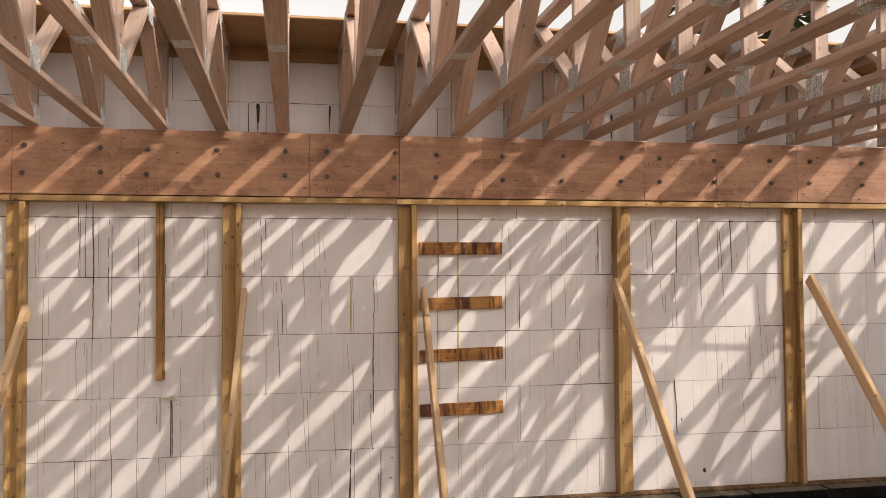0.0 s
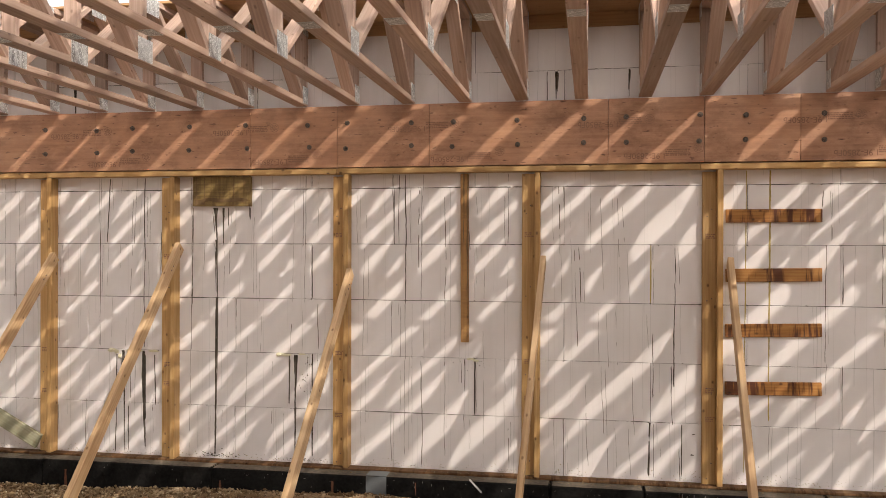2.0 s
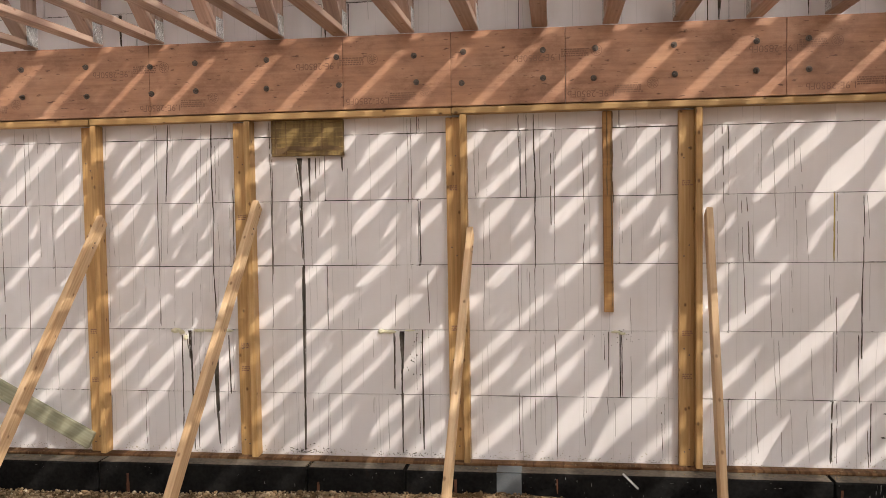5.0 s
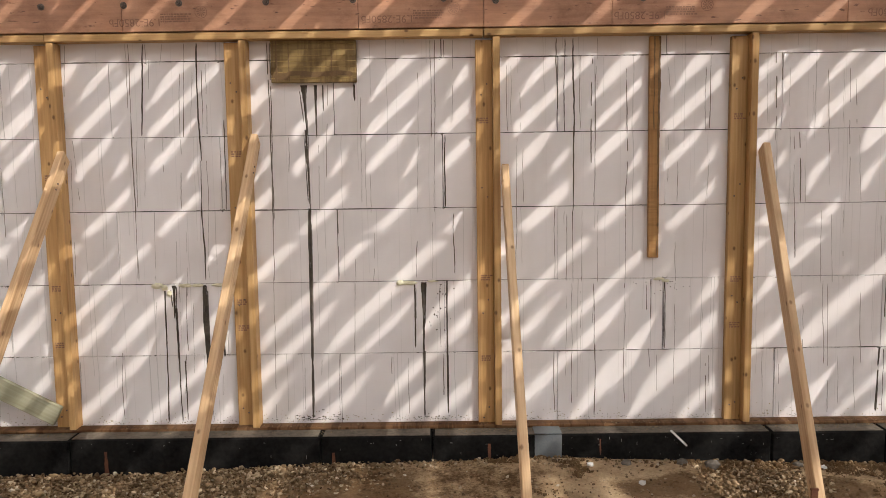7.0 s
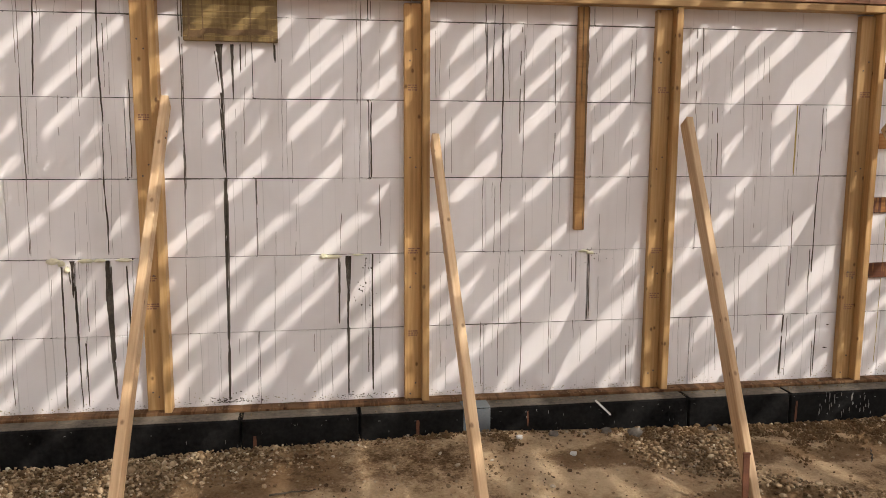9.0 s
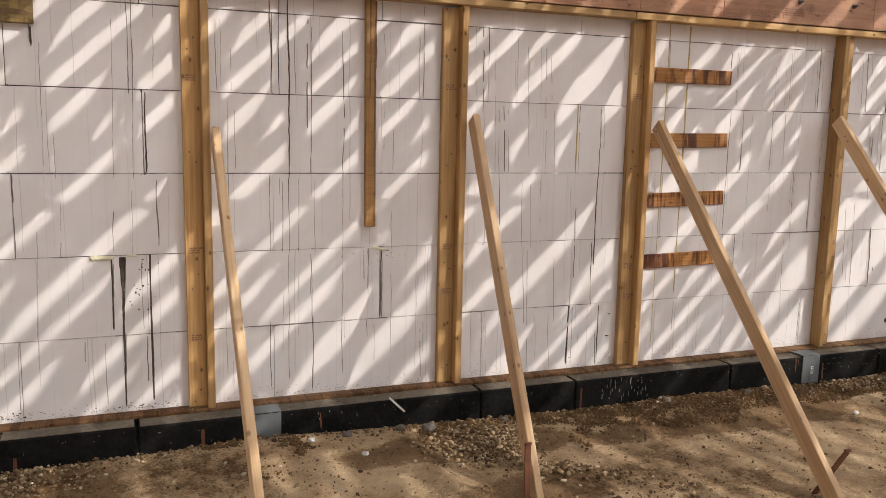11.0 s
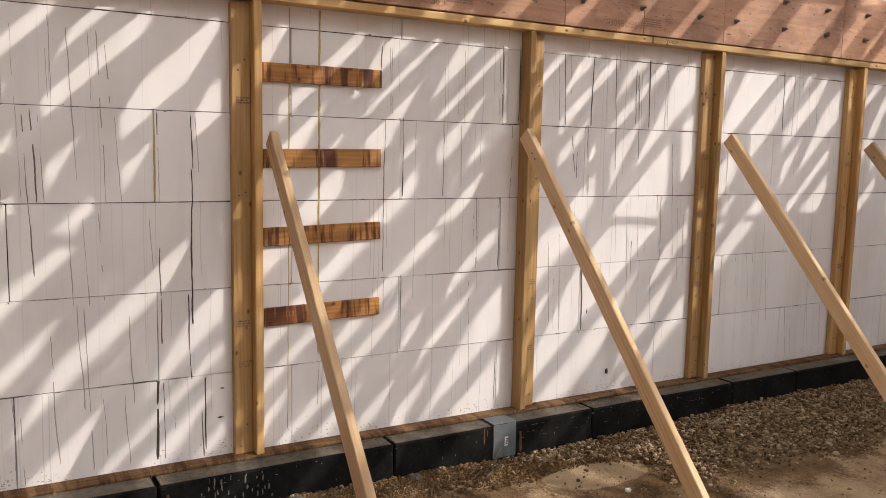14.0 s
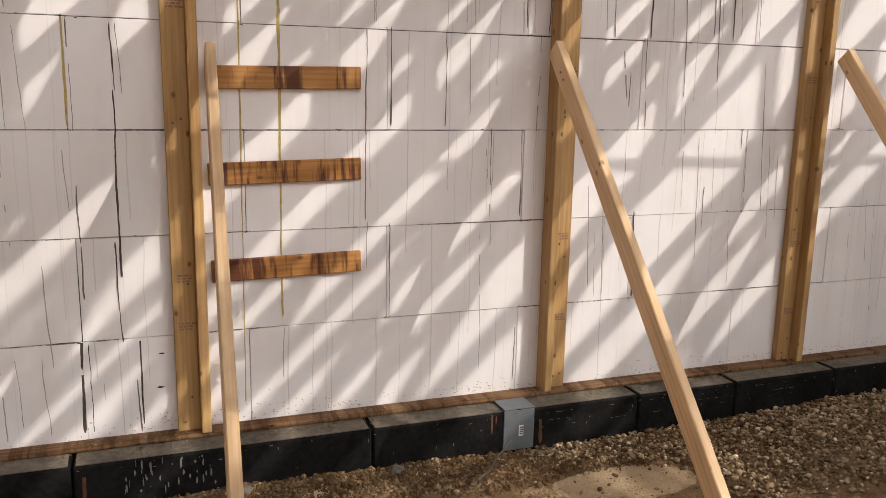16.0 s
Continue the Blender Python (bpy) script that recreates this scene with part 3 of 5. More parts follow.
beam("edge_stud", (-4.655, 5.953, 0.237), (-4.655, 5.953, 2.355), 0.038, 0.089, (0, -1, 0), STUD, corner)


# ---- raking braces ----
def brace(top, foot, side=1, over=0.06):
    top, foot = Vector(top), Vector(foot)
    way = (foot - top).normalized()
    ob = thing("raking_brace", (foot.x, foot.y, 0.04), "pale pine brace raking from an upright to the dirt", "brace", "braces along the wall")
    beam("stick", top - way * over, foot + way * 0.06, 0.089, 0.038, (side, 0, 0), BRACE, ob, "", 0.004)
    for d in (0.03, 0.07):
        p = top + way * d
        part("screw", rod(0.0045, 0.006, 8), STEEL, ob, "", pose(p.x + side * 0.02, p.y, p.z, 0, 90))
    return ob


brace((-3.437, 5.83, 1.63), (-3.40, 4.35, 0.06), 1, 0.17)
brace((-2.395, 5.83, 1.707), (-2.437, 4.453, 0.06), 1, 0.165)
brace((-1.052, 5.83, 1.584), (-1.064, 4.339, 0.06), 1, 0.095)
brace((0.322, 5.83, 1.677), (0.217, 4.80, 0.05), 1, 0.09)
brace((1.553, 5.83, 1.662), (1.459, 4.259, 0.05), 1, 0.11)
brace((2.990, 5.83, 1.717), (2.978, 4.379, 0.05), -1, 0.11)
brace((4.560, 5.83, 1.77), (4.46, 4.25, 0.05))
brace((6.04, 5.83, 1.75), (6.0, 4.3, 0.05))
side_brace = thing("raking_brace", (-4.0, 5.35, 0.04), "pale pine brace raking from the side wall to the gravel", "brace", "braces along the wall")
beam("stick", (-4.07, 5.37, 0.03), (-4.60, 3.9, 1.75), 0.089, 0.038, (1, 0, 0), BRACE, side_brace)


# ---- boards fixed to the foam ----
def board(name, a, b, wide, thick, mat, label, category, group=""):
    return tagged(beam(name, a, b, wide, thick, (0, -1, 0), mat), label, category, group)


for z, z2 in ((2.045, 2.046), (1.645, 1.654), (1.272, 1.287), (0.884, 0.896)):
    board("form_board", (1.542, 5.9885, z), (2.153, 5.9885, z2), 0.089, 0.019, FORMWOOD, "dark-stained short pine board screwed across the foam", "board", "short boards on the foam")
board("batten", (-0.232, 5.982, 1.155), (-0.237, 5.982, 2.352), 0.056, 0.034, BATTENWOOD, "narrow stained batten hanging below the cap plate", "batten")
box_board = board("wide_board", (-2.302, 5.981, 2.243), (-1.842, 5.981, 2.241), 0.222, 0.036, GREENWOOD, "green treated board with black drips below it", "board")
for k in range(7):
    beam("rib", (-2.302, 5.9615, 2.155 + 0.03 * k), (-1.842, 5.9615, 2.153 + 0.03 * k), 0.004, 0.002, (0, -1, 0), GREENWOOD, box_board, "", 0.0006)
plank = beam("loose_plank", (-4.60, 5.885, 0.885), (-3.53, 5.885, 0.325), 0.115, 0.03, (0, -1, 0), PLANKWOOD)
tagged(plank, "weathered green-grey plank leaning across two uprights", "plank")


# ---- runs, glue lines and spray foam on the blocks ----
def run(name, points, width, mat, parent, label, proud=0.0012, jag=0.45, face=None, taper=1.0):
    """A thin uneven ribbon down the wall's face through points (x, z)."""
    bm = bmesh.new()
    rows = []
    for (x0, z0), (x1, z1) in zip(points, points[1:]):
        steps = max(2, int(abs(z1 - z0) / 0.016))
        for k in range(steps):
            u = k / steps
            rows.append((x0 + (x1 - x0) * u, z0 + (z1 - z0) * u))
    rows.append(points[-1])
    prev = None
    shift, fat = 0.0, 1.0
    for k, (x, z) in enumerate(rows):
        end = 0.25 if k == len(rows) - 1 else 1.0
        fat = min(1 + jag, max(1 - jag, fat + rng.uniform(-0.3, 0.3) * jag))
        shift = 0.85 * shift + rng.uniform(-0.1, 0.1) * min(width, 0.012)
        w = width * end * fat / 2 * (1 + (taper - 1) * (k / len(rows)) ** 0.6)
        x += shift
        y = (WALL_Y if face is None else face) - proud
        pair = (bm.verts.new((x - w, y, z)), bm.verts.new((x, y - min(width, 0.012) * 0.1, z)), bm.verts.new((x + w, y, z)))
        if prev:
            bm.faces.new((prev[0], prev[1], pair[1], pair[0]))
            bm.faces.new((prev[1], prev[2], pair[2], pair[1]))
        prev = pair
    return part(name, bm, mat, parent, label)


STAINS = (
    ((-2.135, 2.12), (-2.125, 1.86), 0.034), ((-2.13, 1.88), (-2.12, 1.44), 0.024), ((-2.122, 1.45), (-2.135, 0.26), 0.014),
    ((-2.072, 2.12), (-2.072, 1.83), 0.020), ((-2.03, 2.12), (-2.03, 1.98), 0.006), ((-1.86, 2.12), (-1.86, 2.03), 0.007),
    ((-1.50, 1.03), (-1.502, 0.70), 0.028), ((-1.502, 0.72), (-1.502, 0.26), 0.012), ((-1.55, 1.03), (-1.55, 0.66), 0.007), ((-1.37, 1.04), (-1.372, 0.28), 0.008),
    ((-2.894, 1.03), (-2.895, 0.84), 0.030), ((-2.885, 0.9), (-2.88, 0.25), 0.010), ((-2.723, 1.03), (-2.716, 0.5), 0.024), ((-2.718, 0.55), (-2.70, 0.25), 0.012), ((-2.945, 1.0), (-2.955, 0.25), 0.009), ((-2.63, 1.0), (-2.625, 0.62), 0.007), ((-2.85, 0.6), (-2.85, 0.26), 0.007),
    ((-0.161, 1.03), (-0.162, 0.64), 0.004), ((-0.235, 1.03), (-0.235, 0.80), 0.006),
    ((1.05, 0.63), (1.047, 0.52), 0.011), ((1.047, 0.5), (1.043, 0.26), 0.010), ((1.262, 0.62), (1.26, 0.27), 0.006),
    
    ((0.409, 3.06), (0.41, 2.85), 0.018), ((0.343, 3.06), (0.343, 2.85), 0.006), ((0.907, 3.06), (0.905, 2.86), 0.012), ((-1.88, 3.06), (-1.88, 2.85), 0.014), ((-1.95, 3.06), (-1.95, 2.85), 0.012), ((-1.80, 3.06), (-1.80, 2.85), 0.008), ((-3.30, 3.06), (-3.30, 2.85), 0.02), ((3.02, 3.06), (3.02, 2.85), 0.012),
)
for a, b, w in STAINS:
    if w < 0.012:
        run("grout_run", (a, b), w, STAIN, wall_main, "")
        continue
    # wide runs: a ragged dark head that narrows, with strands that part and rejoin
    tall = a[1] - b[1]
    run("grout_run", (a, b), w, STAIN, wall_main, "", 0.0012, 0.8, None, 0.35 if tall < 0.5 else 0.55)
    for k in range(5):
        u, v = rng.uniform(0.35, 1.0), rng.uniform(0.0, 0.2)
        dx = rng.uniform(-0.75, 0.75) * w
        p = (a[0] + (b[0] - a[0]) * v + dx, a[1] - tall * v)
        q = (a[0] + (b[0] - a[0]) * u + dx * 0.5, a[1] - tall * u)
        run("grout_run", (p, q), rng.uniform(0.003, 0.006), MEDIUM if k % 2 else STAIN, wall_main, "", 0.0016 + 0.0003 * k, 0.8)
run("glue_line", ((1.828, 2.35), (1.823, 0.67)), 0.010, GLUE, wall_main, "dried yellow glue line")
run("glue_line", ((1.677, 2.35), (1.664, 0.31)), 0.006, GLUE, wall_main, "dried yellow glue line")
run("glue_line", ((1.053, 1.845), (1.053, 1.45)), 0.007, GLUE, wall_main, "dried yellow glue line")


# thin grout trickles that wander down the foam, broken where they dried
TONES = {1: (FAINT, 0.0030, 0.40), 2: (MEDIUM, 0.0042, 0.20), 3: (STAIN, 0.0058, 0.0)}
beds = {1: bmesh.new(), 2: bmesh.new(), 3: bmesh.new()}


def trickles(rows):
    """Rows of x and z at the top, x and z at the foot, and how dark it is."""
    for x0, z0, x1, z1, tone in rows:
        bed, width, gaps = beds[tone], TONES[tone][1], TONES[tone][2]
        steps = max(3, int((z0 - z1) / 0.014))
        sway, fat, prev, skip = 0.0, rng.uniform(0.7, 1.1), None, 0
        phase = rng.uniform(0, 50)
        for k in range(steps + 1):
            u = k / steps
            z = z0 + (z1 - z0) * u
            sway = 0.9 * sway + rng.uniform(-0.0012, 0.0012)
            fat = min(1.5, max(0.45, fat + rng.uniform(-0.22, 0.22)))
            x = x0 + (x1 - x0) * u + sway + 0.006 * noise.noise((phase, z * 3.0, 0.0)) * min(1.0, 4 * u)
            if skip == 0 and noise.noise((phase + 9, z * 9.0, 4.0)) < gaps - 0.75:
                skip = rng.randint(1, 3)
            if skip:
                skip, prev = skip - 1, None
                continue
            w = width * fat * (0.6 if k in (0, steps) else 1.0) / 2
            y = WALL_Y - 0.0013 - 0.0002 * tone
            pair = (bed.verts.new((x - w, y, z)), bed.verts.new((x + w, y, z)))
            if prev:
                bed.faces.new((prev[0], pair[0], pair[1], prev[1]))
            prev = pair


# corner
trickles((
    (-4.546, 2.35, -4.547, 1.86, 1), (-4.450, 2.35, -4.441, 2.25, 2), (-4.339, 2.35, -4.341, 1.44, 2), (-4.292, 2.35, -4.293, 1.84, 1),
    (-4.260, 2.35, -4.258, 2.08, 1), (-4.183, 1.84, -4.186, 0.96, 2), (-4.191, 2.33, -4.193, 1.84, 1), (-4.002, 2.32, -4.003, 1.84, 2),
    (-3.991, 1.84, -3.998, 1.44, 2), (-4.005, 1.44, -4.010, 0.63, 2), (-3.910, 2.32, -3.906, 1.44, 1), (-3.971, 2.32, -3.972, 1.95, 1),
    (-3.782, 2.24, -3.784, 1.84, 1), (-4.484, 1.44, -4.485, 1.06, 1), (-4.405, 1.44, -4.405, 1.08, 1), (-3.814, 1.84, -3.816, 1.10, 1),
))
# bay two, upper
trickles((
    (-3.470, 2.30, -3.452, 1.85, 2), (-3.445, 2.35, -3.466, 2.12, 1), (-3.423, 2.35, -3.450, 1.89, 1), (-3.413, 1.84, -3.386, 1.51, 1),
    (-3.427, 1.74, -3.428, 1.45, 1), (-3.181, 2.15, -3.192, 1.86, 1), (-3.096, 2.35, -3.098, 2.01, 1), (-3.081, 2.35, -3.083, 1.85, 2),
    (-3.083, 1.97, -3.091, 1.07, 2), (-3.062, 1.84, -3.070, 1.47, 1), (-3.001, 2.35, -3.026, 1.86, 3), (-2.990, 2.35, -2.984, 2.24, 1),
    (-2.972, 2.27, -2.978, 2.05, 1), (-3.014, 1.84, -3.032, 1.44, 1), (-2.897, 2.35, -2.910, 2.24, 1), (-2.805, 2.26, -2.822, 1.85, 2),
))
# bay two, right
trickles((
    (-2.778, 2.35, -2.800, 1.85, 2), (-2.816, 1.84, -2.830, 1.46, 1), (-2.739, 2.20, -2.760, 1.88, 1), (-2.708, 2.35, -2.713, 1.72, 3),
    (-2.713, 1.72, -2.717, 1.06, 3), (-2.685, 2.35, -2.698, 1.90, 2), (-2.663, 2.24, -2.669, 1.85, 1), (-2.680, 1.72, -2.691, 1.06, 1),
    (-2.579, 2.35, -2.582, 2.26, 2), (-2.575, 1.94, -2.583, 1.45, 2), (-2.868, 1.28, -2.875, 1.06, 1), (-2.810, 1.33, -2.818, 0.97, 1),
    (-2.981, 1.44, -2.998, 1.06, 1), (-2.914, 1.86, -2.920, 1.66, 1),
))
# bay two, lower
trickles((
    (-3.435, 1.28, -3.441, 1.08, 1), (-3.201, 0.65, -3.210, 0.28, 2), (-3.441, 0.60, -3.455, 0.28, 1), (-3.086, 1.23, -3.087, 1.06, 1),
    (-2.949, 0.62, -2.961, 0.26, 2), (-2.858, 1.05, -2.872, 0.71, 1), (-2.822, 1.02, -2.831, 0.66, 2), (-2.842, 0.64, -2.858, 0.41, 2),
    (-2.786, 0.93, -2.803, 0.53, 1), (-2.641, 0.70, -2.643, 0.57, 2), (-2.638, 0.52, -2.644, 0.36, 1), (-2.996, 0.98, -3.001, 0.85, 1),
))
# bay three, upper left
trickles((
    (-2.328, 2.35, -2.321, 1.39, 2), (-2.312, 2.12, -2.330, 1.05, 2), (-2.311, 2.35, -2.311, 2.15, 2), (-2.226, 1.84, -2.229, 1.65, 1),
    (-2.062, 1.84, -2.068, 1.43, 1), (-2.004, 2.12, -2.014, 1.84, 1), (-2.018, 1.84, -2.022, 1.62, 1), (-1.863, 2.14, -1.863, 2.05, 2),
    (-1.826, 2.05, -1.830, 1.44, 1), (-1.784, 1.64, -1.782, 1.42, 1), (-1.805, 1.84, -1.812, 1.44, 1),
))
# bay three, upper right
trickles((
    (-1.513, 2.22, -1.523, 1.42, 1), (-1.445, 2.35, -1.448, 1.83, 2), (-1.419, 2.35, -1.435, 1.42, 2), (-1.370, 2.35, -1.369, 2.26, 3),
    (-1.369, 1.84, -1.373, 1.45, 3), (-1.322, 2.35, -1.329, 1.91, 1), (-1.967, 1.44, -1.973, 1.05, 2), (-1.876, 1.18, -1.879, 0.93, 1),
    (-1.444, 1.42, -1.452, 1.04, 1), (-1.330, 1.41, -1.325, 1.08, 2), (-1.531, 1.26, -1.536, 1.06, 2), (-1.768, 1.31, -1.776, 1.04, 1),
))
# bay three, lower
trickles((
    (-2.334, 1.08, -2.349, 0.26, 1), (-2.175, 0.58, -2.181, 0.28, 1), (-1.978, 0.63, -1.985, 0.28, 2), (-2.077, 0.67, -2.083, 0.51, 1),
    (-1.880, 1.03, -1.893, 0.49, 1), (-1.682, 0.98, -1.690, 0.51, 1), (-1.544, 1.00, -1.546, 0.82, 2), (-1.409, 1.00, -1.407, 0.66, 2),
    (-1.394, 0.62, -1.398, 0.34, 2), (-1.592, 0.60, -1.591, 0.28, 1),
))
# bay four, upper left
trickles((
    (-1.032, 2.21, -1.030, 1.86, 1), (-1.008, 2.21, -1.012, 1.84, 1), (-0.954, 2.21, -0.958, 1.86, 1), (-0.976, 1.82, -0.983, 1.03, 1),
    (-0.943, 1.82, -0.945, 1.47, 1), (-0.762, 2.35, -0.763, 1.86, 2), (-0.715, 2.35, -0.718, 1.85, 3), (-0.672, 2.35, -0.668, 1.42, 3),
    (-0.672, 1.42, -0.670, 1.02, 2), (-0.633, 2.26, -0.635, 1.86, 1), (-0.567, 2.24, -0.571, 1.68, 2), (-0.548, 2.20, -0.552, 1.44, 2),
    (-0.539, 2.35, -0.540, 2.07, 1), (-0.385, 2.19, -0.375, 1.83, 2), (-0.373, 1.81, -0.379, 1.46, 2), (-0.379, 1.46, -0.383, 1.02, 2),
))
# bay four, upper right
trickles((
    (-0.259, 2.35, -0.256, 2.19, 1), (-0.207, 1.94, -0.200, 1.81, 2), (-0.155, 2.19, -0.143, 2.02, 1), (-0.153, 1.83, -0.151, 1.57, 1),
    (-0.098, 1.68, -0.094, 1.46, 1), (0.048, 2.19, 0.048, 1.84, 2), (0.073, 2.35, 0.071, 1.72, 2), (0.076, 1.69, 0.061, 1.45, 1),
    (-0.768, 1.45, -0.769, 1.03, 2), (-0.718, 1.42, -0.717, 1.25, 1), (-0.703, 1.40, -0.705, 1.03, 1), (-0.620, 1.42, -0.621, 1.02, 1),
    (-0.532, 1.42, -0.533, 1.02, 1), (-0.105, 1.24, -0.103, 1.02, 1), (0.173, 2.18, 0.182, 1.01, 1),
))
# bay four, lower
trickles((
    (-0.997, 0.97, -1.006, 0.24, 1), (-0.964, 0.95, -0.967, 0.27, 1), (-0.774, 0.65, -0.772, 0.29, 2), (-0.674, 1.01, -0.671, 0.33, 2),
    (-0.705, 0.94, -0.708, 0.49, 1), (-0.626, 0.97, -0.625, 0.56, 1), (-0.555, 1.01, -0.551, 0.67, 2), (-0.545, 0.67, -0.545, 0.26, 2),
    (-0.555, 0.90, -0.560, 0.79, 1), (-0.383, 1.01, -0.378, 0.33, 2), (-0.367, 0.67, -0.364, 0.49, 1), (-0.260, 1.00, -0.259, 0.86, 3),
    (-0.158, 1.02, -0.156, 0.64, 2), (-0.245, 0.64, -0.240, 0.53, 2), (-0.200, 0.60, -0.197, 0.39, 1), (-0.103, 1.00, -0.098, 0.25, 1),
    (0.057, 0.86, 0.055, 0.64, 1), (0.076, 0.55, 0.081, 0.27, 2), (0.092, 0.64, 0.095, 0.39, 1),
))
# bay five, upper
trickles((
    (0.379, 2.26, 0.388, 1.88, 1), (0.426, 2.26, 0.441, 1.79, 2), (0.458, 2.26, 0.461, 2.11, 2), (0.441, 1.79, 0.453, 1.43, 1),
    (0.502, 2.18, 0.526, 1.45, 1), (0.534, 1.81, 0.559, 1.14, 2), (0.565, 1.83, 0.579, 1.45, 2), (0.596, 1.81, 0.605, 1.45, 1),
    (0.626, 2.17, 0.633, 1.88, 1), (0.641, 2.26, 0.646, 1.88, 1), (0.711, 2.17, 0.741, 1.44, 1), (0.793, 2.17, 0.802, 1.85, 1),
    (0.829, 2.17, 0.850, 1.44, 1), (0.861, 2.17, 0.874, 1.87, 1), (0.893, 1.81, 0.911, 1.44, 1), (1.068, 1.84, 1.071, 1.44, 2),
))
# bay five, right
trickles((
    (1.214, 1.83, 1.213, 1.59, 3), (1.232, 1.83, 1.245, 1.58, 2), (1.213, 1.59, 1.206, 0.88, 3), (1.026, 1.37, 1.040, 1.13, 1),
    (1.067, 1.24, 1.070, 1.02, 2), (0.819, 1.40, 0.833, 1.02, 1), (0.754, 1.38, 0.768, 1.00, 1), (0.699, 1.40, 0.709, 1.00, 1),
))
# bay five, lower
trickles((
    (0.391, 0.63, 0.398, 0.27, 1), (0.458, 0.63, 0.462, 0.31, 1), (0.488, 0.54, 0.497, 0.24, 1), (0.613, 0.88, 0.633, 0.24, 1),
    (0.720, 1.01, 0.736, 0.54, 1), (0.747, 0.99, 0.770, 0.26, 1), (0.815, 0.58, 0.825, 0.31, 1), (0.908, 0.58, 0.922, 0.26, 1),
    (0.930, 0.94, 0.944, 0.54, 1), (1.070, 1.01, 1.070, 0.80, 2), (1.074, 0.62, 1.077, 0.26, 3), (1.190, 1.02, 1.198, 0.62, 3),
    (1.243, 0.46, 1.252, 0.24, 2), (1.121, 0.46, 1.129, 0.24, 1),
))
# bay six, upper
trickles((
    (2.161, 2.21, 2.159, 2.10, 2), (2.182, 1.85, 2.174, 1.07, 2), (2.206, 2.21, 2.211, 1.88, 1), (2.222, 2.20, 2.223, 1.88, 1),
    (2.286, 1.86, 2.288, 1.46, 3), (2.284, 1.05, 2.284, 0.65, 2), (2.187, 1.06, 2.182, 0.86, 1), (2.529, 2.20, 2.532, 1.85, 1),
    (2.526, 1.85, 2.529, 1.46, 2), (2.543, 1.44, 2.544, 1.07, 1), (2.612, 2.13, 2.611, 1.85, 1), (2.651, 2.23, 2.656, 1.85, 1),
    (2.634, 1.83, 2.638, 1.48, 1),
))
# bay six, right
trickles((
    (2.744, 1.45, 2.744, 1.06, 2), (2.722, 1.36, 2.729, 1.23, 1), (2.893, 1.45, 2.895, 1.06, 2), (2.869, 2.25, 2.883, 1.86, 1),
    (2.892, 2.27, 2.897, 1.88, 2), (2.923, 2.27, 2.931, 1.86, 1), (3.007, 2.28, 3.005, 1.86, 2), (2.970, 1.86, 2.962, 1.44, 1),
    (2.892, 0.65, 2.890, 0.28, 2), (2.756, 1.44, 2.755, 1.08, 1), (2.704, 0.99, 2.715, 0.35, 1), (1.829, 0.63, 1.822, 0.41, 1),
    (2.751, 1.03, 2.753, 0.93, 1),
))
# bay seven, upper
trickles((
    (3.280, 2.25, 3.295, 1.86, 1), (3.319, 2.26, 3.341, 1.86, 2), (3.359, 2.26, 3.369, 2.04, 1), (3.536, 2.27, 3.529, 1.86, 3),
    (3.509, 1.86, 3.520, 1.46, 2), (3.393, 1.80, 3.416, 1.59, 2), (3.433, 1.71, 3.432, 1.55, 2), (3.427, 1.34, 3.440, 1.25, 2),
    (3.639, 2.19, 3.647, 1.87, 1), (3.705, 2.29, 3.730, 1.60, 2), (3.732, 2.31, 3.739, 2.20, 1), (3.871, 2.21, 3.876, 1.88, 2),
    (3.887, 2.18, 3.914, 1.67, 2), (3.917, 2.19, 3.922, 1.88, 1), (3.978, 2.27, 3.987, 1.86, 3), (4.021, 2.21, 4.029, 1.89, 1),
    (4.129, 2.22, 4.140, 1.87, 2),
))
# bay seven, lower
trickles((
    (4.122, 1.45, 4.135, 1.05, 1), (4.090, 1.45, 4.091, 1.35, 2), (3.746, 1.57, 3.760, 1.07, 1), (3.888, 1.21, 3.888, 0.96, 2),
    (3.839, 1.41, 3.869, 0.81, 1), (3.496, 1.06, 3.510, 0.64, 3), (3.290, 0.97, 3.302, 0.66, 1), (3.321, 1.23, 3.344, 0.66, 1),
    (3.922, 1.65, 3.944, 1.06, 1), (4.195, 1.77, 4.243, 1.04, 2), (4.268, 1.45, 4.295, 0.89, 1), (4.327, 1.32, 4.337, 0.99, 1),
    (4.058, 1.00, 4.076, 0.64, 1), (3.241, 1.19, 3.267, 0.71, 1),
))
# bay eight
trickles((
    (5.223, 2.28, 5.239, 1.89, 3), (5.425, 2.28, 5.440, 2.07, 1), (5.488, 2.25, 5.521, 1.91, 1), (5.568, 2.26, 5.599, 1.94, 1),
    (5.710, 2.27, 5.773, 1.66, 1), (5.839, 2.25, 5.861, 1.95, 1), (5.817, 1.80, 5.828, 1.66, 1), (4.950, 1.07, 4.996, 0.62, 1),
    (5.009, 1.04, 5.064, 0.45, 1), (5.388, 0.62, 5.427, 0.29, 2), (5.454, 0.58, 5.485, 0.26, 1), (5.628, 0.69, 5.665, 0.33, 1),
    (5.786, 0.62, 5.810, 0.34, 1), (4.844, 1.02, 4.867, 0.63, 1), (5.143, 1.03, 5.189, 0.55, 1),
))
for tone, words in ((1, "faint grey grout trickles"), (2, "grey-brown grout trickles"), (3, "dark grout trickles")):
    tagged(part("grout_trickles", beds[tone], TONES[tone][0], wall_main, words), kind="stuff")


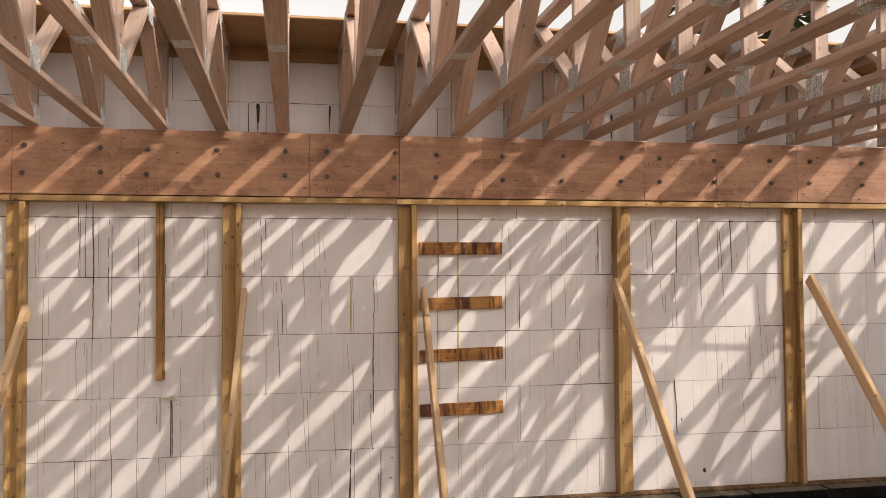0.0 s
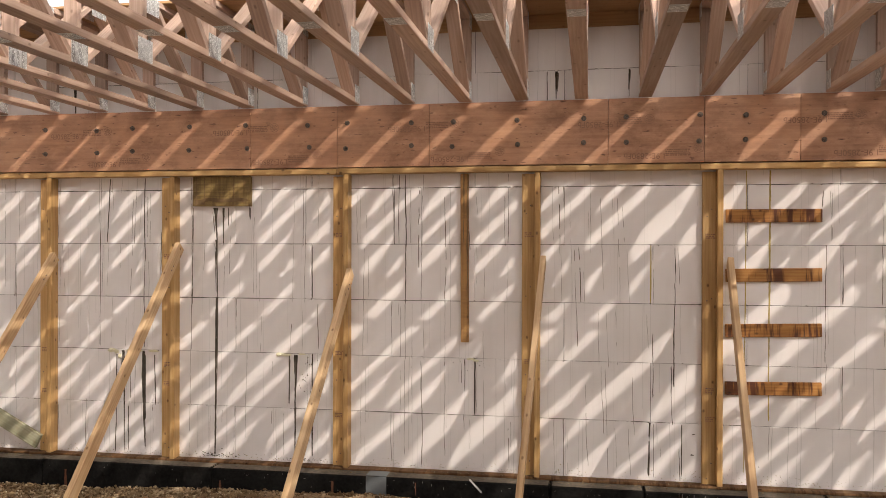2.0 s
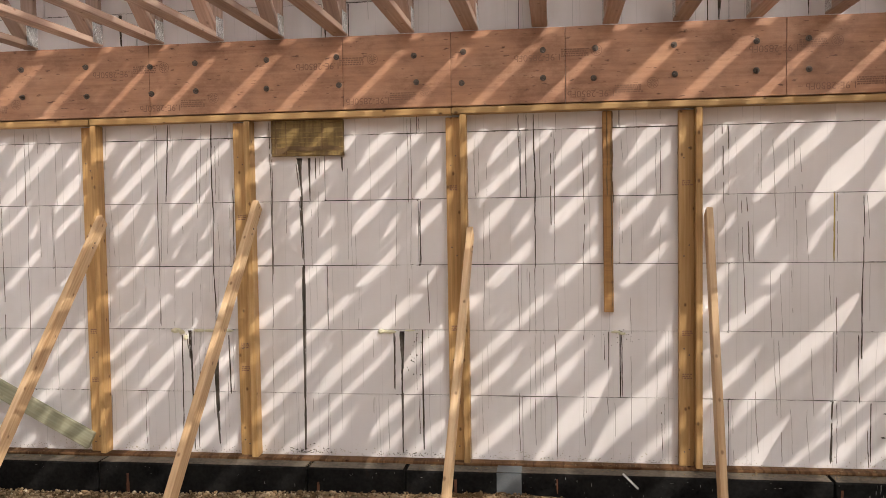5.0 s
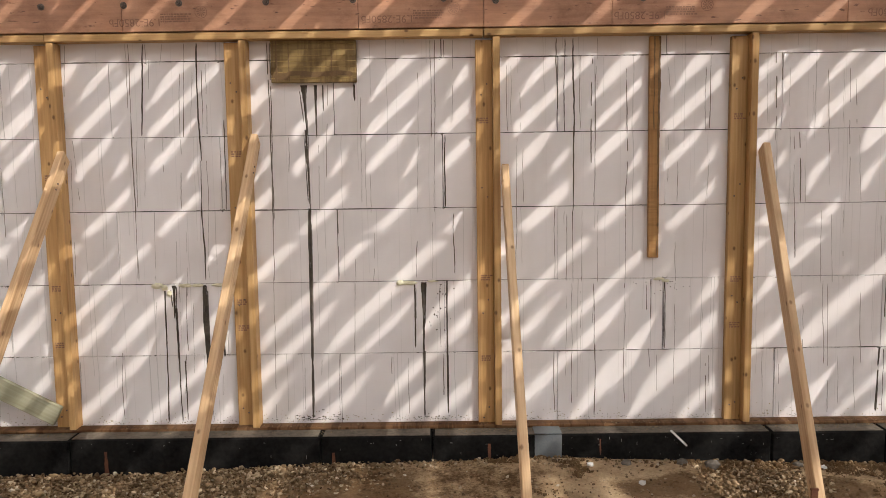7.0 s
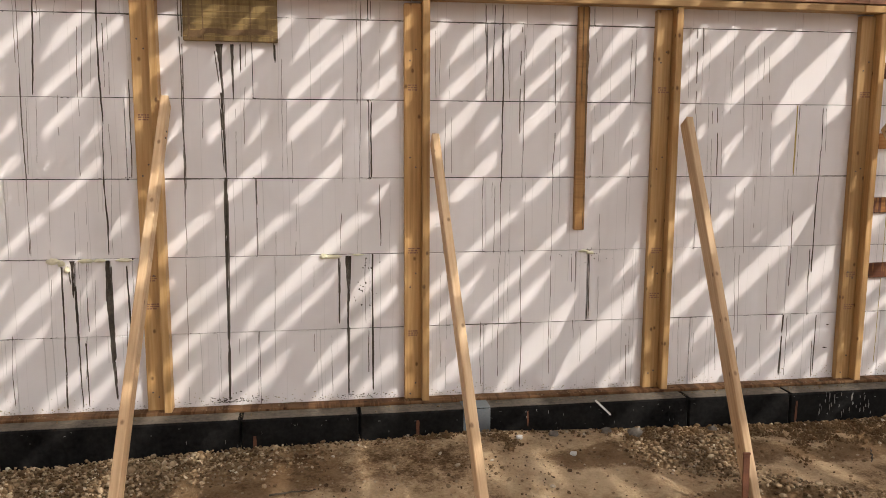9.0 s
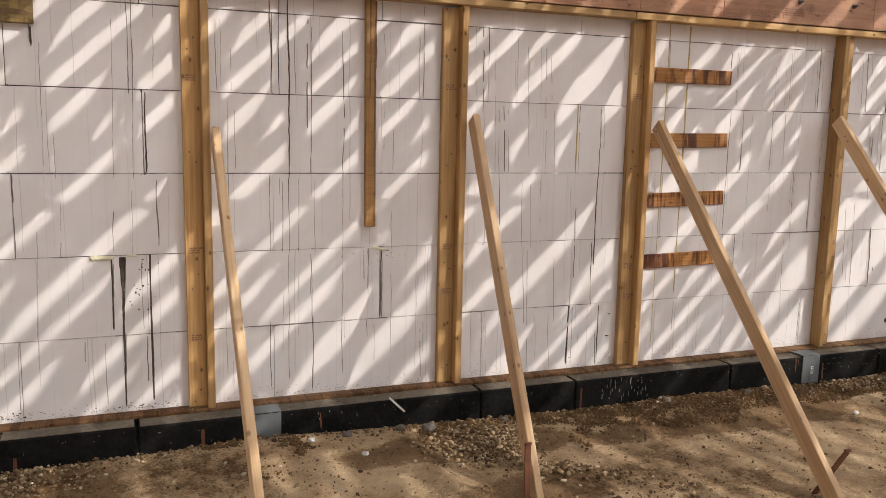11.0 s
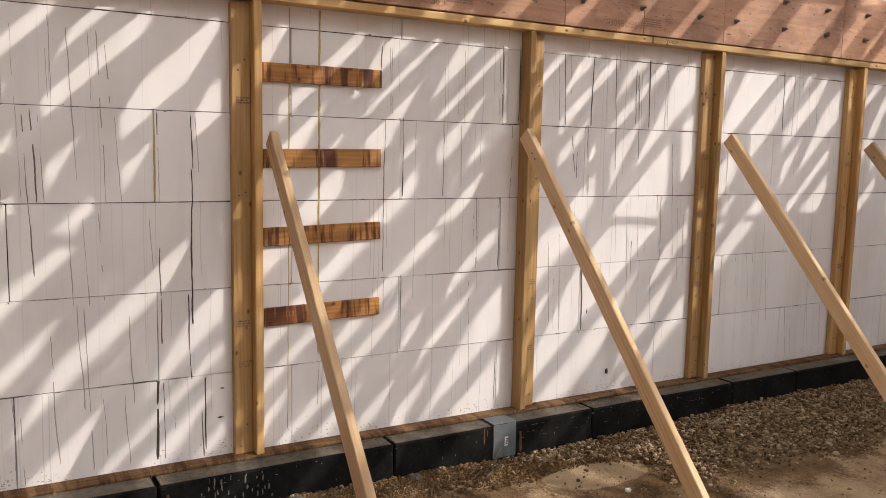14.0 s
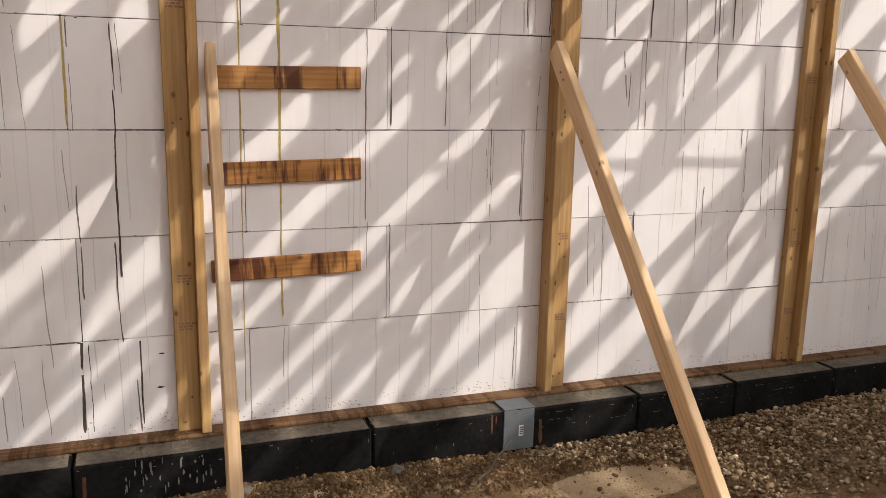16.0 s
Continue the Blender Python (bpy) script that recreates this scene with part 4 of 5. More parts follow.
def blob(name, at, size, mat, parent, label="", seed=0):
    bm = bmesh.new()
    bmesh.ops.create_icosphere(bm, subdivisions=3, radius=1)
    for v in bm.verts:
        k = 1 + 0.35 * noise.noise(v.co * 2.1 + Vector((seed, 0, 0)))
        v.co = Vector((v.co.x * size[0], v.co.y * size[1], v.co.z * size[2])) * k
    return part(name, bm, mat, parent, label, Matrix.Translation(at), True)


for k, (x, z, sx, sz) in enumerate(((-2.985, 1.03, 0.032, 0.016), (-2.945, 1.018, 0.02, 0.014), (-2.92, 0.985, 0.014, 0.016), (-2.83, 1.03, 0.038, 0.01), (-2.76, 1.03, 0.03, 0.009), (-2.64, 1.03, 0.04, 0.009), (-1.63, 1.03, 0.02, 0.014), (-1.585, 1.028, 0.045, 0.011), (-1.45, 1.036, 0.03, 0.005), (-0.19, 1.033, 0.03, 0.008), (-0.155, 1.022, 0.022, 0.008))):
    blob("foam_bead", (x, WALL_Y - 0.004, z), (sx, 0.014, sz), SPRAYFOAM, wall_main, "bead of yellowed spray foam", k)


def specks(name, spots, mat, parent, label, y):
    """Small flat irregular flecks on a face."""
    bm = bmesh.new()
    for i, (x, z, w, h) in enumerate(spots):
        n = 7
        lift = y - (i % 24) * 0.00005
        ring = [bm.verts.new((x + w * rng.uniform(0.5, 1) * math.cos(k * math.tau / n), lift, z + h * rng.uniform(0.5, 1) * math.sin(k * math.tau / n))) for k in range(n)]
        bm.faces.new(ring[::-1])
    return part(name, bm, mat, parent, label)


mould = [(-2.12 + rng.gauss(0, 0.09), 0.249 + abs(rng.gauss(0, 0.018)), rng.uniform(0.003, 0.012), rng.uniform(0.002, 0.006)) for k in range(60)]
mould += [(-1.48 + rng.gauss(0, 0.1), 0.246 + abs(rng.gauss(0, 0.012)), rng.uniform(0.002, 0.008), rng.uniform(0.002, 0.005)) for k in range(30)]
mould += [(rng.uniform(-0.9, 0.1), 0.246 + abs(rng.gauss(0, 0.02)), rng.uniform(0.001, 0.005), rng.uniform(0.001, 0.004)) for k in range(22)]
mould += [(-0.17 + rng.gauss(0, 0.06), 1.0 + rng.gauss(0, 0.03), rng.uniform(0.002, 0.006), rng.uniform(0.002, 0.005)) for k in range(20)]
mould += [(-1.40 + rng.gauss(0, 0.04), rng.uniform(0.75, 1.02), rng.uniform(0.002, 0.007), rng.uniform(0.002, 0.008)) for k in range(26)]
mould += [(rng.uniform(1.5, 2.0), 0.27 + abs(rng.gauss(0, 0.03)), rng.uniform(0.001, 0.005), rng.uniform(0.001, 0.004)) for k in range(14)]
mould += [(3.73, 0.36, 0.018, 0.028), (3.55, 0.75, 0.006, 0.02), (1.33, 0.42, 0.02, 0.005), (1.34, 0.56, 0.018, 0.005)]
tagged(specks("mould_specks", mould, STAIN, wall_main, "dark mould and grout specks", WALL_Y - 0.0022), kind="stuff")


DAMPFOOT = plain("grey_damp_foot", (0.20, 0.18, 0.15), (0.48, 0.45, 0.41), 0.9, scale=60)
feet = []
for k in range(2600):
    x = rng.uniform(LEFT_X + 0.1, 6.0)
    n = noise.noise((x * 2.4, 7.0, 0.0)) + 0.7 * noise.noise((x * 11.0, 5.0, 0.0))
    if n > rng.uniform(-0.5, 0.7) and (x < 0.6 or rng.uniform(0, 1) < 0.2):
        feet.append((x, 0.238 + min(0.09, abs(rng.gauss(0, 0.008 + 0.014 * max(0.0, n)))), rng.uniform(0.001, 0.006), rng.uniform(0.001, 0.004)))
tagged(specks("damp_foot", feet, DAMPFOOT, wall_main, "grey damp grime along the foam's foot", WALL_Y - 0.0030), kind="stuff")
SPLASH = plain("mud_splash", (0.30, 0.25, 0.16), (0.56, 0.50, 0.40), 0.9, scale=40)
splash = []
for k in range(1500):
    x = rng.uniform(LEFT_X, 6.0)
    if noise.noise((x * 1.7, 3.0, 0.0)) + 0.6 * noise.noise((x * 6.0, 1.0, 0.0)) > rng.uniform(-0.6, 0.5):
        splash.append((x, 0.246 + min(0.16, abs(rng.gauss(0, 0.028))), rng.uniform(0.0008, 0.007), rng.uniform(0.0008, 0.005)))
tagged(specks("mud_splashes", splash, SPLASH, wall_main, "brown mud splashes along the wall's foot", WALL_Y - 0.0019), kind="stuff")
blots = []
for k in range(1, 7):
    z = WALL_BASE + COURSE * k
    for n in range(-5, 6):
        for first in (0.465, 1.053):
            x = first + BLOCK_L * n
            if LEFT_X < x < 5.8 and rng.uniform(0, 1) < 0.7:
                for j in range(rng.randint(2, 7)):
                    blots.append((x + rng.gauss(0, 0.008), z + rng.gauss(0, 0.004), rng.uniform(0.001, 0.006), rng.uniform(0.001, 0.004)))
    for j in range(90):
        x = rng.uniform(LEFT_X, 5.8)
        if noise.noise((x * 2.3, z * 5.0, 0.0)) > 0.05:
            blots.append((x, z + rng.gauss(0, 0.003), rng.uniform(0.002, 0.012), rng.uniform(0.0008, 0.003)))
tagged(specks("grout_blots", blots, STAIN, wall_main, "dark grout squeezed from the joints", WALL_Y - 0.0025), kind="stuff")


WETWOOD = plain("soaked_wood_stain", (0.085, 0.045, 0.017), (0.20, 0.12, 0.048), 0.7, scale=25)
bm = bmesh.new()
last = None
for k in range(60):
    x = -2.285 + 0.0072 * k
    mid = 2.176 + 0.010 * noise.noise((x * 9, 1.0, 0.0)) - (0.012 if x < -2.21 else 0.0)
    half = 0.013 + 0.008 * noise.noise((x * 14, 4.0, 0.0)) + (0.008 if x < -2.21 else 0.0)
    if k in (0, 59):
        half = 0.002
    pair = (bm.verts.new((x, 5.9597, mid - half)), bm.verts.new((x, 5.9597, mid + half)))
    if last:
        bm.faces.new((last[0], pair[0], pair[1], last[1]))
    last = pair
part("soaked_band", bm, WETWOOD, box_board, "dark soaked band")
for x, z0, w in ((-2.289, 2.35, 0.006), (-2.272, 2.35, 0.008), (-2.205, 2.345, 0.004), (-1.975, 2.33, 0.005)):
    run("soaked_line", ((x, z0), (x, 2.134)), w, WETWOOD, box_board, "", 0.0006, 0.6, 5.9602)
batten_ob = scene.objects["batten"]
run("soaked_line", ((-0.212, 2.35), (-0.214, 1.16)), 0.012, WETWOOD, batten_ob, "dark soaked edge", 0.0006, 0.8, 5.9648)
run("soaked_line", ((-0.240, 2.35), (-0.240, 1.85)), 0.010, WETWOOD, batten_ob, "", 0.0006, 0.8, 5.9648)


# ---- printed stamps ----
def lettering(name, text, size, m, mat, parent):
    cu = bpy.data.curves.new(name, "FONT")
    cu.body = text
    cu.size = size
    cu.align_x = "CENTER"
    holder = bpy.data.objects.new(name, cu)
    me = bpy.data.meshes.new_from_object(holder)
    bpy.data.objects.remove(holder)
    me.materials.append(mat)
    return put(name, me, parent, "", m)


FACE = Matrix(((1, 0, 0, 0), (0, 0, -1, 0), (0, 1, 0, 0), (0, 0, 0, 1)))   # lettering upright on a face that looks along -y


def bars(name, at, wide, high, rows, m_face, mat, parent):
    bm = bmesh.new()
    for r in range(rows):
        x = -wide / 2
        z = high / 2 - (r + 0.5) * high / rows
        while x < wide / 2:
            w = rng.uniform(0.004, 0.018)
            h = high / rows * 0.32
            bm.faces.new([bm.verts.new((a, b, 0)) for a, b in ((x, z - h), (x + w, z - h), (x + w, z + h), (x, z + h))])
            x += w + rng.uniform(0.002, 0.006)
    return tagged(part(name, bm, mat, parent, "", Matrix.Translation(at) @ m_face), kind="stuff")


def ink_material():
    m, t, b = material("worn_stamp_ink", 0.8)
    b.inputs["Base Color"].default_value = (0.245, 0.13, 0.084, 1)
    return m


STAMP = ink_material()
TURNED = FACE @ pose(0, 0, 0, 0, 0, 180)
for k in range(-3, 4):
    x = 1.335 * k
    for dx, z in ((-0.64, 2.672), (-0.33, 2.452)):
        if LEFT_X + 0.2 < x + dx < 5.6:
            lettering("stamp_text", "1.9E-2850Fb", 0.056, Matrix.Translation((x + dx, LEDGER_Y - 0.0012, z + 0.016)) @ TURNED, STAMP, ledger)
            bars("stamp_bars", (x + dx + 0.21, LEDGER_Y - 0.0012, z + 0.02), 0.15, 0.05, 4, FACE, STAMP, ledger)
    for dx, z in ((0.02, 2.5), (-0.30, 2.70)):
        if LEFT_X + 0.2 < x + dx < 5.6:
            bm = bmesh.new()
            for j in range(20):
                for r0, r1 in ((0.030, 0.033), (0.0 if j % 5 else 0.006, 0.024 if j % 2 else 0.0)):
                    if r1 > r0:
                        a0, a1 = j * math.tau / 20, (j + 1) * math.tau / 20
                        bm.faces.new([bm.verts.new((r * math.cos(a), r * math.sin(a), 0)) for r, a in (((r0 or 0.001), a0), (r1, a0), (r1, a1), ((r0 or 0.001), a1))])
            part("stamp_ring", bm, STAMP, ledger, "", Matrix.Translation((x + dx, LEDGER_Y - 0.0012, z)) @ FACE)
knots = [(rng.uniform(LEFT_X + 0.1, 6), rng.uniform(2.41, 2.83), rng.uniform(0.006, 0.022), rng.uniform(0.002, 0.005)) for k in range(150)]
tagged(specks("veneer_flecks", knots, STAMP, ledger, "", LEDGER_Y - 0.0010), kind="stuff")
cap_list = [o for o in scene.objects if o.name.startswith("cap_plate")]
lettering("pen_text", "WADE", 0.034, Matrix.Translation((4.055, LEDGER_Y - 0.006, 2.367)) @ FACE, INK, cap_list[4])
for ob in [o for o in scene.objects if o.name.split(".")[0] == "upright"]:
    x = ob.matrix_basis.translation.x
    s = -0.045 if abs(x - 3.052) > 0.01 else 0.045
    for z in (rng.uniform(0.5, 0.8), rng.uniform(0.85, 1.1), rng.uniform(1.5, 2.0)):
        bars("grade_stamp", (x + s, 5.9592, z), 0.05, 0.035, 3, FACE, STAMP, ob)


# ---- footing details ----
def on_footing(x0, x1, z0, z1, thick, name, mat, label, category):
    ob = part(name, block((x1 - x0, thick, z1 - z0), 0.002), mat, None, "", Matrix.Translation(((x0 + x1) / 2, FOOT_Y - thick / 2 + 0.001, (z0 + z1) / 2)))
    return tagged(ob, label, category)


for x0, x1 in ((2.757, 2.906), (-0.905, -0.758)):
    ob = on_footing(x0, x1, 0.03, LEDGE_Z + 0.002, 0.006, "sheet_patch", GREYSHEET, "grey sheet patch folded over the footing edge", "patch")
    part("fold", block((x1 - x0, 0.12, 0.004), 0.001), GREYSHEET, ob, "", Matrix.Translation(((x0 + x1) / 2, FOOT_Y + 0.054, LEDGE_Z + 0.009)))
    if x0 > 0:
        lab = part("label", block((0.022, 0.002, 0.05), 0), PAPER, ob, "small white paper label", Matrix.Translation((x0 + 0.085, FOOT_Y - 0.006, 0.12)))
        bars("print", (x0 + 0.085, FOOT_Y - 0.0072, 0.12), 0.014, 0.04, 4, FACE, INK, lab)
foot = scene.objects["footing_north"]
for x, z0, z1, w in ((2.70, 0.12, 0.21, 0.012), (2.72, 0.16, 0.2, 0.008), (2.938, 0.04, 0.16, 0.022), (1.04, 0.02, 0.17, 0.016), (-3.24, 0.0, 0.15, 0.03), (-2.0, 0.02, 0.13, 0.018), (-0.55, 0.1, 0.19, 0.01), (-1.15, 0.06, 0.17, 0.02)):
    run("rust_streak", ((x, z1), (x + rng.uniform(-0.006, 0.006), z0)), w * 0.7, RUST, foot, "rust streak", 0.0007, 0.7, FOOT_Y)
chips = []
for x0, x1, n in ((1.18, 1.52, 40), (-0.75, 0.4, 26), (1.5, 2.7, 12), (2.9, 5, 18), (-2.4, -0.9, 12)):
    chips += [(rng.uniform(x0, x1), rng.uniform(0.07, 0.2), rng.uniform(0.001, 0.006 if x0 == 1.18 else 0.0025), rng.uniform(0.003, 0.03 if x0 == 1.18 else 0.014)) for k in range(n)]
for k in range(40):
    chips.append((rng.uniform(2.95, 4.6), rng.choice((0.185, 0.15, 0.12)), rng.uniform(0.008, 0.02), 0.0012))
for k in range(60):
    chips.append((rng.uniform(LEFT_X + 0.3, 6.0), LEDGE_Z - 0.012 - abs(rng.gauss(0, 0.02)), rng.uniform(0.001, 0.012), rng.uniform(0.0008, 0.003)))
tagged(specks("coating_flakes", chips, CHIP, foot, "pale flakes where the coating came off", FOOT_Y - 0.0012), kind="stuff")
strip = beam("plastic_strip", (-0.17, FOOT_Y - 0.006, 0.235), (-0.083, FOOT_Y - 0.016, 0.15), 0.011, 0.0015, (0, -1, 0), PAPER)
tagged(strip, "pale torn plastic strip hanging off the footing", "strip")


# ---- stakes, sticks and loose bits on the dirt ----
for at, tip in (((0.15, 4.76, 0.0), (0.165, 4.80, 0.30)), ((1.44, 4.42, 0.0), (1.56, 4.33, 0.27)), ((2.93, 4.35, 0.0), (2.96, 4.33, 0.2))):
    st = thing("ground_stake", (at[0], at[1], 0.04), "rusty flat iron stake driven beside a brace foot", "stake", "stakes at the brace feet")
    beam("blade", at, tip, 0.03, 0.008, (0, -1, 0), RUST, st, "", 0.001)
    beam("head", Vector(tip), Vector(tip) + Vector((0, 0, 0.012)), 0.034, 0.012, (0, -1, 0), RUST, st, "", 0.002)


def twig(a, b, r):
    bm = bmesh.new()
    a, b = Vector(a), Vector(b)
    prev = None
    for k in range(9):
        u = k / 8
        c = a.lerp(b, u) + Vector((rng.uniform(-0.006, 0.006), rng.uniform(-0.006, 0.006), rng.uniform(0, 0.006)))
        rr = r * (1 - 0.5 * u)
        ring = [bm.verts.new(c + Vector((0.7 * rr * math.cos(q), 0.7 * rr * math.cos(q) * 0.3, rr * math.sin(q)))) for q in (0, 1.05, 2.1, 3.14, 4.2, 5.24)]
        if prev:
            for j in range(6):
                bm.faces.new((prev[j], prev[(j + 1) % 6], ring[(j + 1) % 6], ring[j]))
        prev = ring
    ob = part("twig", bm, BARK, None, "", None, True)
    tagged(ob, "dry brown twig lying on the dirt", "twig", "twigs on the dirt")


twig((2.50, 5.46, 0.075), (2.77, 5.74, 0.10), 0.012)
twig((2.45, 5.52, 0.07), (2.60, 5.62, 0.08), 0.006)
twig((3.0, 5.45, 0.075), (3.12, 5.55, 0.08), 0.006)
twig((1.05, 5.15, 0.07), (1.14, 5.28, 0.08), 0.007)
twig((4.0, 5.2, 0.075), (4.16, 5.24, 0.08), 0.006)
twig((-1.9, 5.2, 0.07), (-1.7, 5.22, 0.075), 0.006)
for x, y in ((-0.62, 5.69), (-0.4, 5.45), (0.62, 5.7), (3.1, 5.1), (2.6, 5.2)):
    ob = blob("foam_crumb", (x, y, ground_z(x, y) + 0.012), (0.018, 0.014, 0.012), PAPER, None, "", x)
    tagged(ob, "white foam crumb lying on the dirt", "crumb", "foam crumbs")
for x, y, r in ((0.03, 5.70, 0.042), (-0.12, 5.74, 0.03), (-0.42, 5.73, 0.026), (2.25, 5.73, 0.03), (0.5, 5.74, 0.026), (1.62, 5.74, 0.03)):
    ob = blob("stone", (x, y, ground_z(x, y) + r * 0.35), (r, r * 0.8, r * 0.65), plain("grey_stone", (0.10, 0.085, 0.07), (0.20, 0.175, 0.15), 0.95, scale=30, gloss=0.1) if "grey_stone" not in bpy.data.materials else bpy.data.materials["grey_stone"], None, "", x + 3)
    tagged(ob, "grey fist-sized stone beside the footing", "stone", "stones by the footing")


# ---- gravel: one mass of many rounded stones ----
def gravel_cover(x, y):
    """How thickly gravel lies at a place, from 0 to 1."""
    n = noise.noise((x * 1.4, y * 1.4, 5.0)) * 0.22 + noise.noise((x * 4.5, y * 4.5, 1.0)) * 0.12
    left = min(1.0, max(0.0, (-1.6 - x + 1.5 * (y - 5.5)) * 1.3)) * min(1.0, max(0.0, (y - 5.16 + 0.35 * n) * 5 + max(0.0, -2.9 - x)))
    right = min(1.0, max(0.0, (x - 2.95 + (y - 5.35) * 0.9) * 2.2)) * min(1.0, max(0.0, (y - 4.88 + 0.05 * (x - 3)) * 4))
    spot = max(0.0, 1 - math.hypot((x - 0.22) / 0.42, (y - 5.45) / 0.34)) * 1.8
    lane = max(0.0, 1 - abs((y - 4.95) + (x - 0.55) * 0.9) / 0.22) * (1.5 if 0.1 < x < 1.0 else 0.0)
    front = max(0.0, min(1.0, (4.72 - y + 0.25 * math.sin(x * 1.3)) * 3.0)) * (1.0 if -1.4 < x < 0.8 else 0.25)
    edge = max(0.0, 1 - (5.8 - y) / 0.16) * 0.75
    c = max(left, right, spot, lane, front, edge) + n * 0.9
    bare = max(0.0, 1.25 - math.hypot((x - 3.13) / 0.36, (y - 5.36) / 0.19)) * 2.2
    return max(0.0, min(1.0, c - bare))


def make_gravel():
    base = bmesh.new()
    bmesh.ops.create_icosphere(base, subdivisions=2, radius=1)
    base.verts.ensure_lookup_table()
    bv = np.array([v.co for v in base.verts])
    bf = np.array([[v.index for v in f.verts] for f in base.faces])
    base.free()
    r = np.random.default_rng(4)
    shapes = []
    for k in range(14):
        q = bv * (1 + 0.16 * np.sin(bv @ r.normal(size=(3, 1)) * 2.2 + r.uniform(0, 6)) + 0.10 * np.sin(bv @ r.normal(size=(3, 1)) * 3.5 + r.uniform(0, 6)))
        shapes.append(q)
    verts, faces, count = [], [], 0
    tries = 0
    while count < 25000 and tries < 230000:
        tries += 1
        x, y = r.uniform(LEFT_X + 0.22, 6.2), 5.785 - abs(r.normal(0, 0.62))
        if y < 3.6:
            continue
        c = gravel_cover(x, y)
        if r.uniform() > c * c:
            if r.uniform() > 0.018:
                continue
        size = float(np.clip(r.lognormal(-4.98, 0.36), 0.004, 0.021))
        sc = np.array([1.0, r.uniform(0.7, 1.0), r.uniform(0.5, 0.8)]) * size
        a = r.uniform(0, math.tau)
        rot = np.array([[math.cos(a), -math.sin(a), 0], [math.sin(a), math.cos(a), 0], [0, 0, 1]])
        tip = r.uniform(-0.5, 0.5)
        rot = rot @ np.array([[math.cos(tip), 0, math.sin(tip)], [0, 1, 0], [-math.sin(tip), 0, math.cos(tip)]])
        p = (shapes[r.integers(14)] * sc) @ rot.T
        heap = 0.03 * max(0.0, c - 0.3) * r.uniform(0, 1)
        p += np.array([x, y, ground_z(x, y) + size * 0.28 + heap])
        verts.append(p)
        faces.append(bf + count * len(bv))
        count += 1
    small = bmesh.new()
    bmesh.ops.create_icosphere(small, subdivisions=1, radius=1)
    small.verts.ensure_lookup_table()
    sv = np.array([q.co for q in small.verts])
    sf = np.array([[q.index for q in g.verts] for g in small.faces])
    small.free()
    start = count * len(bv)
    for k in range(9000):
        x, y = r.uniform(-4.2, 5.8), r.uniform(3.9, 5.79)
        if noise.noise((x * 2.0, y * 2.0, 9.0)) + 0.5 * noise.noise((x * 6.0, y * 6.0, 3.0)) < r.uniform(-0.5, 0.5):
            continue
        size = r.uniform(0.002, 0.0065)
        verts.append(sv * size * r.uniform(0.6, 1.3, size=(1, 3)) * r.uniform(0.8, 1.2, size=(len(sv), 1)) + np.array([x, y, ground_z(x, y) + size * 0.3]))
        faces.append(sf + start)
        start += len(sv)
    v = np.concatenate(verts)
    f = np.concatenate(faces)
    me = bpy.data.meshes.new("gravel")
    me.vertices.add(len(v))
    me.vertices.foreach_set("co", v.ravel())
    me.loops.add(f.size)
    me.loops.foreach_set("vertex_index", f.ravel())
    me.polygons.add(len(f))
    me.polygons.foreach_set("loop_start", np.arange(0, f.size, 3))
    me.polygons.foreach_set("use_smooth", np.ones(len(f), bool))
    me.update()
    me.validate()
    me.materials.append(GRAVEL)
    tagged(put("gravel", me), "rounded brown and grey gravel spread along the footing", "gravel", kind="stuff")


make_gravel()


# ---- dark soil clods by the footing, and crumbs on the ledge ----
def scatter(name, spots, mat, label, category):
    """Many small lumps (x, y, z, size) in one mesh."""
    small = bmesh.new()
    bmesh.ops.create_icosphere(small, subdivisions=1, radius=1)
    small.verts.ensure_lookup_table()
    sv = np.array([q.co for q in small.verts])
    sf = np.array([[q.index for q in g.verts] for g in small.faces])
    small.free()
    r = np.random.default_rng(11)
    v = np.concatenate([sv * size * r.uniform(0.55, 1.4, size=(1, 3)) * r.uniform(0.75, 1.25, size=(len(sv), 1)) + np.array([x, y, z]) for x, y, z, size in spots])
    f = np.concatenate([sf + k * len(sv) for k in range(len(spots))])
    me = bpy.data.meshes.new(name)
    me.from_pydata(v.tolist(), [], f.tolist())
    me.update()
    me.materials.append(mat)
    tagged(put(name, me), label, category, kind="stuff")


SOIL = plain("dark_topsoil", (0.075, 0.042, 0.02), (0.20, 0.125, 0.065), 0.95, scale=14, gloss=0.05)
clods = []
for k in range(60000):
    x, y = rng.uniform(-1.6, 5.6), 5.79 - abs(rng.gauss(0, 0.26))
    n = noise.noise((x * 1.5, y * 2.6, 12.0)) + 0.55 * noise.noise((x * 5.0, y * 6.0, 2.0)) + 0.25 * noise.noise((x * 14.0, y * 14.0, 2.0))
    if n + 0.55 - 1.1 * (5.79 - y) < (0.28 if x > 0.3 else 0.62) + rng.uniform(-0.09, 0.09):
        continue
    if math.hypot((x - DRY[0]) / DRY[2], (y - DRY[1]) / DRY[3]) < 1.0 + rng.uniform(-0.3, 0.2):
        continue
    size = min(0.016, rng.lognormvariate(-5.65, 0.5))
    clods.append((x, y, ground_z(x, y) + size * 0.35 + rng.uniform(0, 0.006), size))
scatter("soil_clods", clods[:22000], SOIL, "dark brown crumbly soil heaped along the footing", "soil")
CRUMB = plain("ledge_crumbs", (0.10, 0.07, 0.04), (0.34, 0.26, 0.16), 0.95, scale=50, gloss=0.1)
crumbs = []
